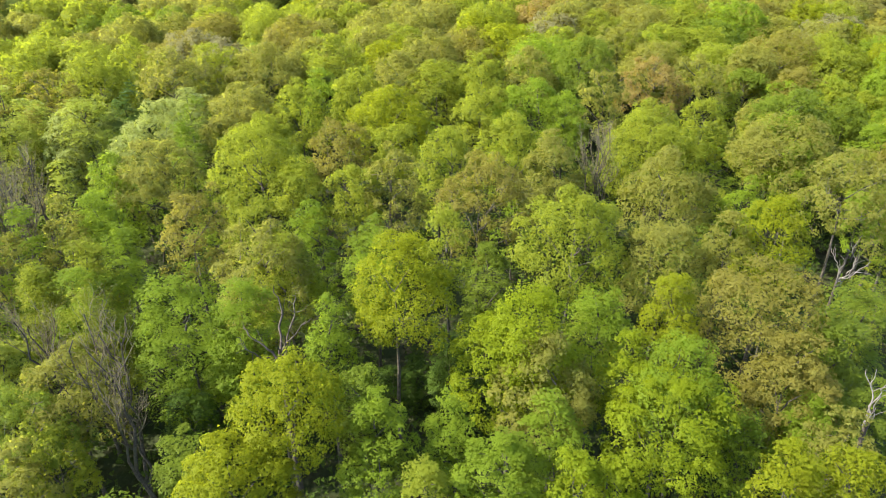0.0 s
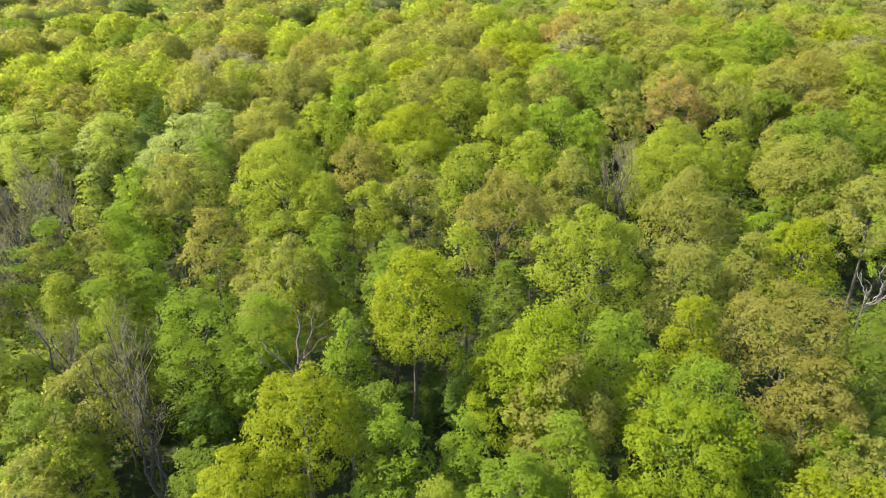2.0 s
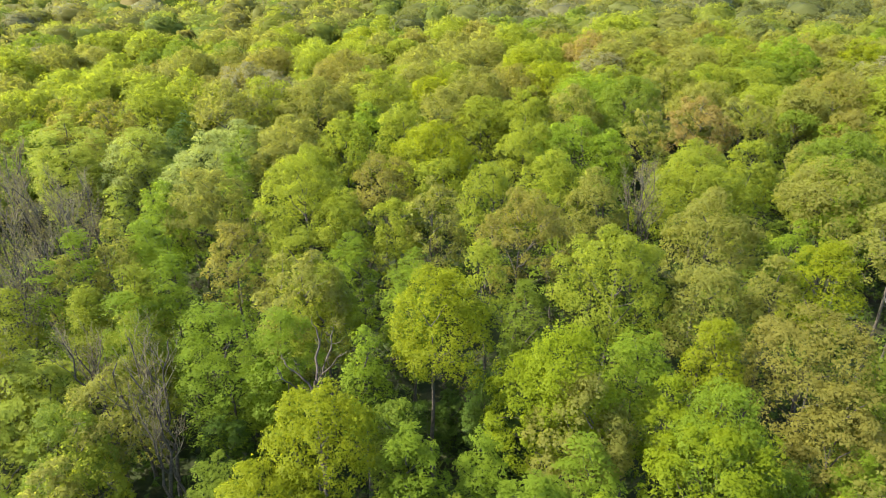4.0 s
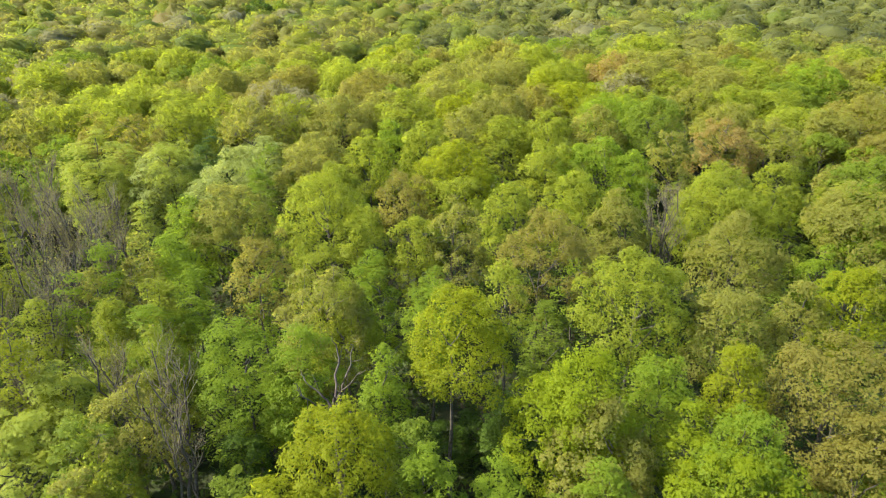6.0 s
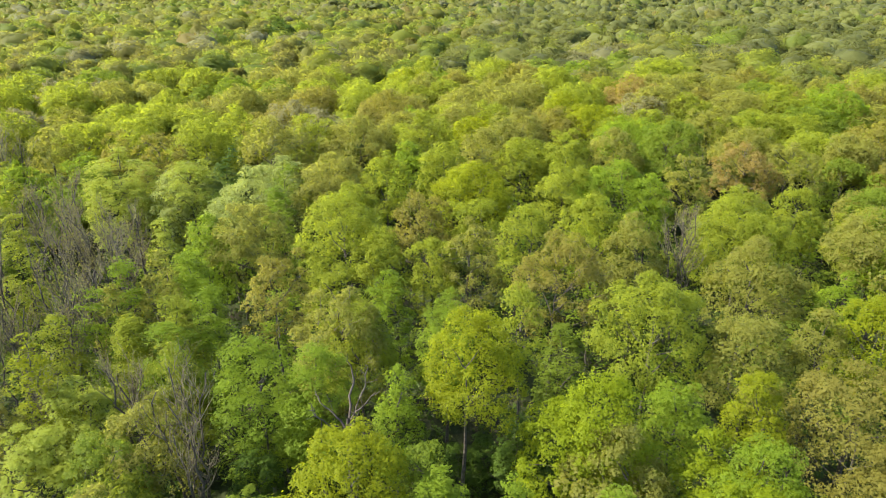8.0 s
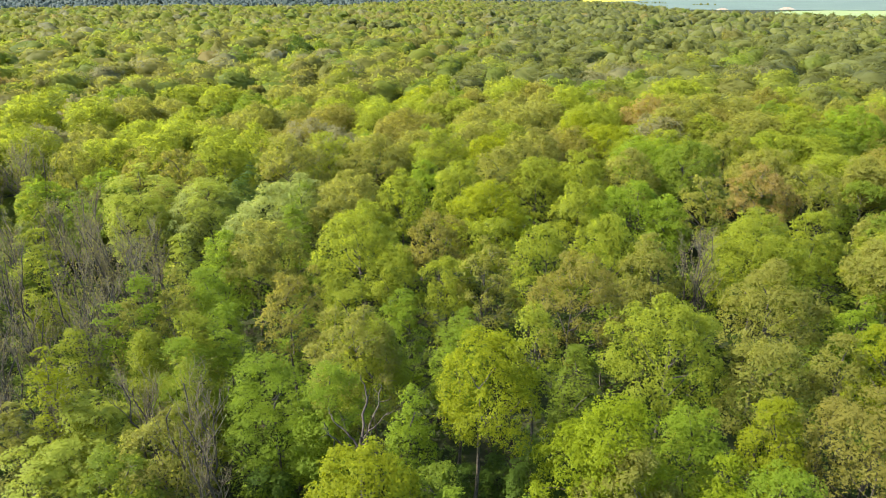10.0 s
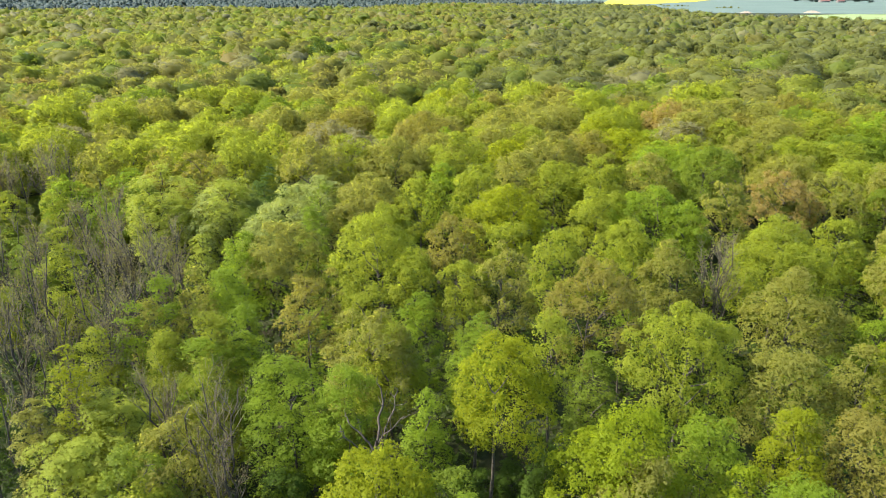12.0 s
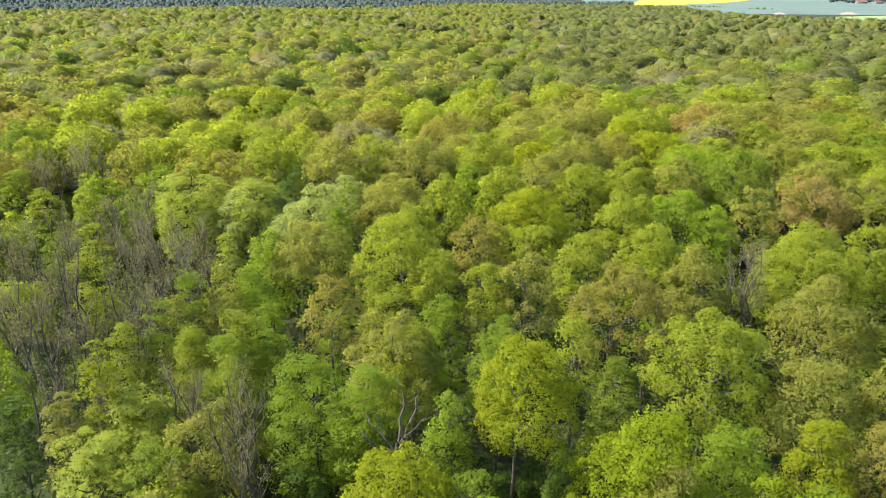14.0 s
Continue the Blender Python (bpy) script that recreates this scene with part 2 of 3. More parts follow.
def crown(rng, centres, sizes, amount, size, form):
    """Sprigs over clumps that sit on the lobes, thick outside and above, thin inside and below."""
    per = form["clumps"]
    d0 = unit(rng.normal(0, 1, (len(sizes), per, 3)) + unit(centres - centres.mean(0))[:, None] * 0.9 + [0, 0, 0.5])
    small = sizes[:, None] * rng.uniform(*form["small"], (len(sizes), per))
    sub = centres[:, None] + d0 * (sizes[:, None, None] * 0.72) * [1, 1, form["squash"]]
    sub, small, d0 = sub.reshape(-1, 3), small.ravel(), d0.reshape(-1, 3)
    w = small**2
    pick = rng.choice(len(small), amount, p=w / w.sum())
    d = unit(rng.normal(0, 1, (amount, 3)) + d0[pick] * 0.7 + [0, 0, 0.35])
    r = (1 - 0.45 * rng.random(amount) ** 2) * small[pick]
    stray = rng.random(amount) < form["stray"]
    r = np.where(stray, r * rng.uniform(1.1, 1.7, amount), r)
    at = sub[pick] + d * r[:, None] * [1, 1, form["squash"]]
    whole = rng.integers(0, len(sizes), amount)
    e = unit(rng.normal(0, 1, (amount, 3)) + unit(centres - centres.mean(0))[whole] * 0.6 + [0, 0, 0.4])
    body = rng.random(amount) < form["body"]
    at = np.where(body[:, None], centres[whole] + e * (sizes[whole] * rng.uniform(0.55, 0.95, amount))[:, None] * [1, 1, form["squash"]], at)
    d = np.where(body[:, None], e, d)
    if form["tiers"]:
        step = form["tiers"]
        axis = np.hypot(at[:, 0], at[:, 1])
        level = np.round((at[:, 2] + 0.22 * axis) / step) * step - 0.22 * axis
        at[:, 2] += 0.3 * (level - at[:, 2])
        d = d * 0.6 + [0, 0, 0.5]
    v, f = leaves(rng, at, d, size, form["loose"], 0.45)
    k = len(v) // amount
    flat = np.repeat(np.cross(v[1::k] - v[::k], v[2::k] - v[::k]), k, 0)
    bulk = unit((at - centres.mean(0)) * [1, 1, 1.3] + [0, 0, 0.5])
    return v, f, unit(unit(flat) * form["crisp"] + np.repeat(unit(d) * 0.28 + bulk * 0.22, k, 0) + [0, 0, 0.4])


FORM = {
    "round": dict(belly=0.45, fall=1.45, lobe=0.36, squash=0.85, rough=0.4, tiers=0, loose=0.5, clumps=13, small=(0.26, 0.46), body=0.16, stray=0.05, thick=1.0, crisp=0.2),
    "broad": dict(belly=0.48, fall=1.4, lobe=0.32, squash=0.82, rough=0.55, tiers=0, loose=0.5, clumps=11, small=(0.26, 0.46), body=0.16, stray=0.06, thick=1.0, crisp=0.2),
    "layered": dict(belly=0.40, fall=1.55, lobe=0.32, squash=0.7, rough=0.5, tiers=1.0, loose=0.35, clumps=11, small=(0.26, 0.46), body=0.2, stray=0.08, thick=1.0, crisp=0.22),
    "dome": dict(belly=0.50, fall=1.25, lobe=0.36, squash=0.85, rough=0.4, tiers=0, loose=0.5, clumps=12, small=(0.26, 0.46), body=0.18, stray=0.05, thick=1.0, crisp=0.12),
    "airy": dict(belly=0.50, fall=1.4, lobe=0.27, squash=0.9, rough=0.8, tiers=0, loose=0.55, clumps=10, small=(0.26, 0.46), body=0.16, stray=0.12, thick=0.75, crisp=0.18),
}


def limbs(rng, centres, sizes, low, radius, count, thick):
    """Crooked limbs from the stem into the lobes."""
    order = rng.permutation(len(centres))[:count]
    out = []
    for i in order:
        c = centres[i]
        start = np.array([0, 0, max(low * 0.8, min(c[2] - 0.5 * np.hypot(c[0], c[1]) - 1.0, c[2]))])
        out.append(bent(rng, start, c, thick * rng.uniform(0.22, 0.42), 0.02, 4))
    return out


KINDS = {
    ("gold", "round"): ("oak_tree", "round-crowned oak in yellow-green young leaf"),
    ("gold", "broad"): ("oak_tree", "broad oak with lumpy yellow-green young foliage"),
    ("gold", "airy"): ("oak_tree", "thin-crowned oak with sparse golden-green leaf tufts"),
    ("gold", "layered"): ("maple_tree", "slim upright tree in bright yellow leaf"),
    ("spring", "broad"): ("oak_tree", "broad oak in bright yellow-green spring leaf"),
    ("spring", "round"): ("oak_tree", "round-crowned oak in bright yellow-green spring leaf"),
    ("lime", "round"): ("oak_tree", "round-crowned oak in lime-green spring leaf"),
    ("lime", "broad"): ("oak_tree", "broad spreading oak in lime-green spring leaf"),
    ("lime", "layered"): ("hornbeam_tree", "hornbeam with light green leaf sprays in tiers"),
    ("lime", "airy"): ("ash_tree", "open-crowned tree with thin lime-green foliage"),
    ("fresh", "round"): ("beech_tree", "beech in dense fresh green leaf"),
    ("fresh", "broad"): ("beech_tree", "wide beech in vivid fresh green leaf"),
    ("fresh", "layered"): ("hornbeam_tree", "hornbeam with vivid green foliage in drooping tiers"),
    ("green", "round"): ("beech_tree", "dense mid-green round-crowned tree"),
    ("green", "broad"): ("beech_tree", "mid-green broadleaf tree half under its neighbours"),
    ("green", "layered"): ("hornbeam_tree", "shaded mid-green hornbeam with layered branches"),
    ("green", "airy"): ("ash_tree", "open mid-green tree with thin crown and visible twigs"),
    ("olive", "airy"): ("ash_tree", "grey-olive tree with thin leaves just opening"),
    ("olive", "round"): ("ash_tree", "round olive-green tree with leaves just opening"),
    ("olive", "broad"): ("ash_tree", "broad olive-green tree with leaves just opening"),
    ("olive", "layered"): ("ash_tree", "slender olive-green tree in young leaf"),
    ("bronze", "airy"): ("late_oak_tree", "bronze-tinged oak with buds just opening"),
    ("bronze", "round"): ("late_oak_tree", "bronze-tinged round-crowned oak in unfolding leaf"),
    ("russet", "round"): ("late_oak_tree", "reddish-brown round-crowned oak in unfolding leaf"),
    ("bronze", "broad"): ("late_oak_tree", "low spreading oak in bronze young leaf"),
    ("russet", "airy"): ("late_oak_tree", "reddish-brown oak in unfolding leaf"),
    ("greyed", "airy"): ("late_oak_tree", "grey-brown oak with its buds barely open"),
    ("silver", "layered"): ("whitebeam_tree", "pale silvery-green tree with leaf sprays in tiers"),
    ("silver", "broad"): ("whitebeam_tree", "broad pale silvery-green tree"),
    ("silver", "airy"): ("whitebeam_tree", "thin pale grey-green tree"),
    ("pale", "layered"): ("hornbeam_tree", "pale yellow-green hornbeam with bright young leaf sprays"),
    ("half_shaded", "round"): ("late_oak_tree", "oak with dull olive leaves, cloud shade in their colour"),
    ("dark", "round"): ("beech_tree", "large dark green round-crowned tree above the canopy"),
    ("dark", "layered"): ("understorey_tree", "dark green small tree, shade of taller ones in its leaf colour"),
}
seeds = iter(range(100, 5000))


def woodland_tree(leaf, form, x, y, height, radius, low, dense=1.0):
    """A tree in leaf: trunk, limbs into the lobes, and a crown of sprigs, finer the nearer it stands to the clearing at the origin."""
    seed = next(seeds)
    rng = np.random.default_rng(seed)
    f = FORM[form]
    away = math.hypot(x, y, 26)
    kind, label = KINDS[leaf, "round" if form == "dome" else form]
    thing = new(kind)
    thing.location = (x, y, 0)
    lobes = int(np.clip(12 + 3.2 * radius + 3.0 * (height - low) / radius, 20, 38))
    centres, sizes = lobes_of(rng, radius, low, height, lobes, f)
    size = max(0.21, 0.0040 * away) / min(1.0, 0.4 + 0.6 * dense)
    if away > 66 and form in ("round", "broad", "airy"):
        f = dict(f, fall=1.25, belly=0.5, crisp=0.12)
    area = 5.6 * radius * (radius + 0.35 * (height - low))
    amount = int(min(13000, f["thick"] * dense * (1.36 if away < 62 else 1.75) * area / (0.45 * size * size)))
    thick = 0.04 + 0.0095 * height * rng.uniform(0.85, 1.2)
    stem_top = low + (height - low) * 0.5
    wob = rng.normal(0, 0.12, (6, 2)) * [[0], [0.3], [1], [1], [1], [1]]
    stem = [((w[0], w[1], stem_top * q), thick * (1.3 if q == 0 else 1 - 0.8 * q)) for w, q in zip(wob, (0, 0.06, 0.3, 0.55, 0.8, 1))]
    part("trunk", tubes([stem], 8), BARK, thing)
    if away < 150:
        for path in limbs(rng, centres, sizes, low, radius, 8 if form == "airy" or away > 75 else 6, thick):
            part("limb", tubes([path], 5 if away < 75 else 4), BARK, thing)
    if form == "airy" and away < 120:
        lines = []
        for i in rng.integers(0, len(centres), int(3 * radius * radius)):
            d = unit(rng.normal(0, 1, 3) + [0, 0, 1.0])
            lines.append(bent(rng, centres[i] - d * sizes[i] * 0.4, centres[i] + d * sizes[i] * rng.uniform(0.9, 1.3), 0.028, 0.01, 2, 0.08))
        tagged(part("twig_spray", tubes(lines, 3), TWIG, thing, "thin grey twigs"), kind="stuff")
    part("crown", crown(rng, centres, sizes, amount, size, f), (LEAF if away < 62 else SPRAY)[leaf], thing)
    return tagged(thing, label, "tree", "woodland trees")


def bare_tree(x, y, height, radius):
    """A slender tree still out of leaf: upright stems that fan out, steep limbs, many fine twigs and a few buds."""
    rng = np.random.default_rng(next(seeds))
    away = math.hypot(x, y, 26)
    thing = new("bare_tree")
    thing.location = (x, y, 0)
    thin, ends = [], []
    stems = int(np.clip(round(radius * 1.3), 3, 5))
    for s in range(stems):
        a = s * 6.28 / stems + rng.uniform(-0.5, 0.5)
        reach = radius * rng.uniform(0.35, 0.75) if s else 0.2
        fork = height * (rng.uniform(0.1, 0.35) if s else 0)
        base = np.array([math.cos(a) * 0.1, math.sin(a) * 0.1, fork])
        top = np.array([math.cos(a) * reach, math.sin(a) * reach, height * rng.uniform(0.82, 0.98)])
        stem = bent(rng, base, top, (0.19 if s == 0 else 0.13) * rng.uniform(0.85, 1.15), 0.04, 7, 0.06)
        part("trunk" if s == 0 else "stem", tubes([stem], 6), BARK, thing)
        for _ in range(8):
            q = rng.uniform(0.42, 0.95)
            k = min(int(q * 7), 6)
            start = np.array(stem[k][0]) + (np.array(stem[k + 1][0]) - np.array(stem[k][0])) * (q * 7 - k)
            b = rng.uniform(0, 6.28)
            out = radius * rng.uniform(0.3, 0.7) * (1.35 - q * 0.8)
            end = start + [math.cos(b) * out, math.sin(b) * out, out * rng.uniform(1.3, 2.4)]
            end[2] = min(end[2], height * rng.uniform(0.97, 1.03))
            limb = bent(rng, start, end, 0.07 * (1.3 - q), 0.016, 4, 0.08)
            part("limb", tubes([limb], 4), TWIG, thing)
            for _ in range(8 if away < 56 else 11):
                j = rng.integers(1, 4)
                p = np.array(limb[j][0]) + (np.array(limb[j + 1][0]) - np.array(limb[j][0])) * rng.random()
                e = p + unit(rng.normal(0, 0.5, 3) + [0, 0, 1.2] + unit(end - start) * 0.5) * rng.uniform(0.8, 2.0)
                thin.append(bent(rng, p, e, max(0.011, 0.0002 * away), 0.007, 2, 0.08))
                ends += [p + (e - p) * 0.6, e]
    tagged(part("twig_spray", tubes(thin, 3), TWIG, thing, "fine grey-brown twigs"), kind="stuff")
    ends = np.array(ends)
    ends = ends + rng.normal(0, 0.15, ends.shape)
    buds = part("bud_spray", leaves(rng, ends, np.zeros_like(ends), max(0.13, 0.0024 * away)), LEAF["bud"], thing, "opening olive-brown buds")
    tagged(buds, kind="stuff")
    return tagged(thing, "slender grey tree still nearly bare of leaves", "tree", "bare trees")


def dead_tree(x, y, base, height, spread, seed, label, fork, wood, thick=0.085):
    """A snag: a stem that breaks into crooked, leafless arms with bare twigs."""
    rng = np.random.default_rng(seed)
    thing = new("dead_tree")
    thing.location = (x, y, 0)
    part("trunk", tubes([[((0, 0, 0), 0.30), ((0.05, 0, base * 0.5), 0.22), ((0, 0.05, base), thick * 1.6), ((0.06, 0.02, base + 0.6), thick)]], 8), SNAG, thing)
    for i in range(fork):
        a = i * 6.28 / fork + rng.uniform(-0.4, 0.4)
        reach = spread * rng.uniform(0.5, 1.0)
        top = np.array([math.cos(a) * reach, math.sin(a) * reach, base + (height - base) * rng.uniform(0.5, 1.0)])
        start = np.array([0, 0, base - rng.uniform(0, 0.8)])
        arm = bent(rng, start, top, thick * rng.uniform(0.8, 1.15), 0.022, 9, 0.15)
        limb = part("limb", tubes([arm], 6), wood, thing)
        for _ in range(3):
            j = rng.integers(4, 9)
            p = np.array(arm[j][0])
            out = unit(rng.normal(0, 0.8, 3) + unit(top - start) + [0, 0, 0.3])
            part("twig", tubes([bent(rng, p, p + out * rng.uniform(0.5, 1.4), 0.03, 0.012, 4, 0.18)], 4), wood, limb)
    return tagged(thing, label, "dead tree", "dead trees")


def far_crowns(name, rng, spots, leaf, rings, sides, flakes, size, label, lobes=9):
    """Distant woods of one leaf colour: for each crown a hull swollen into leafy lobes and loose sprigs on it, all one mass."""
    n = len(spots)
    x, y, top, radius = spots.T
    tall = radius * rng.uniform(0.62, 0.92, n)
    scale = np.stack([radius * rng.uniform(0.8, 1.25, n), radius * rng.uniform(0.8, 1.25, n), tall], 1)
    k = np.arange(lobes) + 0.5
    rise = np.clip(1 - 1.35 * k / lobes + rng.normal(0, 0.12, (n, lobes)), -0.5, 1)
    turn = k * 2.39996 + rng.uniform(0, 6.28, (n, 1)) + rng.normal(0, 0.35, (n, lobes))
    out = np.sqrt(1 - rise**2)
    heart = np.stack([np.cos(turn) * out, np.sin(turn) * out, rise], -1) * rng.uniform(0.42, 0.66, (n, lobes, 1))
    swell = rng.uniform(0.36, 0.56, (n, lobes))

    def reach(i, d):
        """How far the outermost lobe lies along a direction, and the lobe's own outward direction there."""
        c = heart[i]
        along = (c * d[..., None, :]).sum(-1)
        gap = swell[i] ** 2 - (c**2).sum(-1) + along**2
        far_out = np.where(gap > 0, along + np.sqrt(np.maximum(gap, 0)), 0.5)
        best = far_out.argmax(-1)
        r = np.take_along_axis(far_out, best[..., None], -1)
        hub = np.take_along_axis(c, best[..., None, None], -2)[..., 0, :]
        return r, unit(d * r - hub)

    middle = np.stack([x, y, top - tall], 1)
    i = np.arange(n)[:, None]
    up = np.linspace(0.9, -0.7, rings)[:, None] + np.zeros(sides)
    way = np.linspace(0, 2 * np.pi, sides, endpoint=False) + 0.4 * np.arange(rings)[:, None]
    flat = np.sqrt(1 - up**2)
    d = np.stack([np.cos(way) * flat, np.sin(way) * flat, up], -1).reshape(-1, 3)
    d = np.concatenate([[[0, 0, 1.0]], d])
    d = unit(d + rng.normal(0, 0.06, (n, *d.shape)))
    r, hull_face = reach(i + np.zeros(d.shape[1], int), d)
    v = middle[:, None] + d * r * 0.80 * scale[:, None]
    f = []
    for k in range(sides):
        l = (k + 1) % sides
        f.append((0, 1 + k, 1 + l))
        for j in range(rings - 1):
            a, b = 1 + j * sides, 1 + (j + 1) * sides
            f += [(a + k, b + k, b + l), (a + k, b + l, a + l)]
    hull = (v.reshape(-1, 3), [(np.arange(n)[:, None, None] * v.shape[1] + np.array(f)[None]).reshape(-1, 3)])
    w = np.repeat(np.arange(n), flakes)
    tufts = max(8, flakes // 22)
    tuft = unit(rng.normal(0, 1, (n, tufts, 3)) + [0, 0, 0.6])
    which = rng.integers(0, tufts, len(w))
    q = unit(tuft[w, which] + rng.normal(0, 0.13, (len(w), 3)))
    r, face = reach(w, q)
    puff = rng.uniform(0.9, 1.1, (n, tufts))[w, which][:, None]
    at = middle[w] + q * r * puff * (1.05 - 0.2 * rng.random((len(w), 1)) ** 1.3) * scale[w]
    sprigs = leaves(rng, at, face, size, 0.7, 0.3)
    flat = np.repeat(unit(np.cross(sprigs[0][1::3] - sprigs[0][::3], sprigs[0][2::3] - sprigs[0][::3])), 3, 0)
    normals = np.concatenate([(hull_face + [0, 0, 0.35]).reshape(-1, 3), flat * 0.12 + np.repeat(face * 0.3 + q * 0.45, 3, 0) + [0, 0, 0.2]])
    ob = new(name, mesh_of(name, *joined(hull, sprigs), CANOPY[leaf], unit(normals), MASS[leaf]))
    return tagged(ob, label, "trees", kind="stuff")


# ---- ground ----
def sheet(name, size, z, mat, label, cells=2, category="ground"):
    bm = bmesh.new()
    bmesh.ops.create_grid(bm, x_segments=cells, y_segments=cells, size=size)
    me = bpy.data.meshes.new(name)
    bm.to_mesh(me)
    bm.free()
    me.materials.append(mat)
    ob = new(name, me)
    ob.location.z = z
    return tagged(ob, label, category, kind="structure")


sheet("ground", 4800, 0, LITTER, "brown leaf litter and low herbs on the forest floor")
def field(name, corners, z, mat, label):
    """A field as a thin slab with its crop's height."""
    bm = bmesh.new()
    low = [bm.verts.new((x, y, 0.02)) for x, y in corners]
    high = [bm.verts.new((x, y, z)) for x, y in corners]
    bm.faces.new(high)
    for i in range(len(corners)):
        j = (i + 1) % len(corners)
        bm.faces.new((low[i], low[j], high[j], high[i]))
    bmesh.ops.recalc_face_normals(bm, faces=bm.faces)
    me = bpy.data.meshes.new(name)
    bm.to_mesh(me)
    bm.free()
    me.materials.append(mat)
    return tagged(new(name, me), label, "field", kind="structure")


field("wheat_field", [(-60, 1400), (250, 1330), (484, 1370), (800, 1420), (1500, 2400), (1600, 3600), (-80, 3600)], 0.4, WHEAT, "blue-green field of young wheat beyond the wood")
field("rapeseed_field", [(40, 1450), (120, 1780), (197, 1913), (358, 2246), (526, 2773), (640, 3200), (170, 3200)], 1.1, RAPESEED, "bright yellow flowering rapeseed field beyond the wood")
field("meadow", [(300, 1100), (371, 1275), (484, 1360), (800, 1410), (900, 1250), (600, 900)], 0.3, MEADOW, "pale green meadow along the wood's edge")


def soil_mound(x, y, long, wide, high, turn, label):
    """A low mound of bare earth with an uneven back."""
    rng = np.random.default_rng(int(x))
    bm = bmesh.new()
    bmesh.ops.create_grid(bm, x_segments=24, y_segments=14, size=1)
    for v in bm.verts:
        q = max(0.0, 1 - abs(v.co.x) ** 2.2) * max(0.0, 1 - abs(v.co.y) ** 2)
        v.co = (v.co.x * long / 2, v.co.y * wide / 2, high * q * rng.uniform(0.75, 1.1))
    me = bpy.data.meshes.new("soil_mound")
    bm.to_mesh(me)
    bm.free()
    me.materials.append(SOIL)
    ob = new("soil_mound", me)
    ob.matrix_world = pose(x, y, 0.35, 0, 0, turn)
    return tagged(ob, label, "mound", "soil mounds")


def barn(x, y, turn, long, wide, eaves, ridge, label):
    """A long farm building: rendered walls with dark openings and a tiled gable roof."""
    thing = new("barn")
    thing.matrix_world = pose(x, y, 0, 0, 0, turn)
    a, b, o = long / 2, wide / 2, 0.5
    wall = [(sx * a, sy * b, z) for z in (0, eaves) for sx, sy in ((-1, -1), (1, -1), (1, 1), (-1, 1))] + [(-a, 0, ridge), (a, 0, ridge)]
    part("wall", (np.array(wall), [np.array([(0, 1, 5, 4), (1, 2, 6, 5), (2, 3, 7, 6), (3, 0, 4, 7)]), np.array([(5, 6, 9), (7, 4, 8)])]), RENDER_WALL, thing)
    fall = (ridge - eaves) / b
    for side in (-1, 1):
        top, low = ridge + 0.25, ridge + 0.25 - fall * (b + o)
        slab = [(sx * (a + o), y0, z) for z0 in (0, -0.22) for y0, z in ((0, top + z0), (side * (b + o), low + z0)) for sx in (-1, 1)]
        part("roof", (np.array(slab), [np.array([(0, 1, 3, 2), (4, 5, 7, 6), (0, 1, 5, 4), (2, 3, 7, 6), (0, 2, 6, 4), (1, 3, 7, 5)])]), ROOF_TILE, thing)
    for k in range(3):
        c, z = -a * 0.6 + k * a * 0.6, 3.2
        box = [(c + sx * 1.6, -b - sy * 0.06, sz * z) for sz in (0, 1) for sx, sy in ((-1, 0), (1, 0), (1, 1), (-1, 1))]
        part("door", (np.array(box), [np.array([(0, 1, 5, 4), (1, 2, 6, 5), (2, 3, 7, 6), (3, 0, 4, 7), (4, 5, 6, 7)])]), BARK, thing, "dark wooden barn door")
    return tagged(thing, label, "barn", "farm buildings")


soil_mound(299, 1338, 20, 13, 3.2, 20, "long mound of pale bare soil at the field's edge")
soil_mound(424, 1391, 28, 16, 4.2, 12, "broad mound of pale bare soil at the field's edge")
barn(744, 2350, 15, 30, 13, 5.0, 9.5, "long farm barn with a red tiled roof beside the grove")
barn(788, 2346, 22, 22, 11, 4.5, 8.5, "farm building with a brownish-red tiled roof beside the grove")

# ---- woods: the trees that stand out, nearest first ----
woodland_tree("lime", "layered", -1.2, 29.0, 13.5, 2.0, 4.0)
woodland_tree("spring", "broad", 8.0, 28.9, 14.0, 2.0, 4.2)
woodland_tree("fresh", "layered", 3.8, 30.8, 14.0, 3.3, 3.5)
woodland_tree("spring", "broad", 11.1, 29.7, 13.0, 2.3, 3.9)
woodland_tree("gold", "broad", -12.7, 29.0, 14.0, 4.2, 5.0)
woodland_tree("fresh", "layered", -4.6, 33.5, 14.5, 3.1, 3.6)
woodland_tree("fresh", "layered", 7.5, 33.1, 14.0, 2.8, 4.2)
woodland_tree("gold", "round", 20.1, 27.5, 16.0, 2.2, 5.6)
woodland_tree("fresh", "layered", 0.9, 34.2, 13.5, 2.3, 3.4)
woodland_tree("gold", "round", -10.5, 33.6, 18.0, 3.8, 8.1)
woodland_tree("green", "broad", -5.6, 35.6, 15.0, 2.3, 4.5)
woodland_tree("spring", "broad", 15.5, 33.5, 15.5, 4.6, 4.6)
woodland_tree("gold", "broad", 24.3, 28.2, 15.0, 2.8, 4.5)
woodland_tree("olive", "broad", 8.1, 37.6, 15.5, 4.2, 4.6)
woodland_tree("fresh", "round", 15.6, 36.0, 17.3, 3.5, 5.2)
woodland_tree("olive", "airy", -26.3, 29.3, 14.0, 2.9, 4.2)
woodland_tree("spring", "round", 6.6, 39.1, 19.0, 3.3, 5.7)
woodland_tree("fresh", "broad", 20.6, 33.9, 12.0, 1.7, 2.4)
woodland_tree("spring", "broad", 13.0, 38.0, 15.0, 2.2, 4.5)
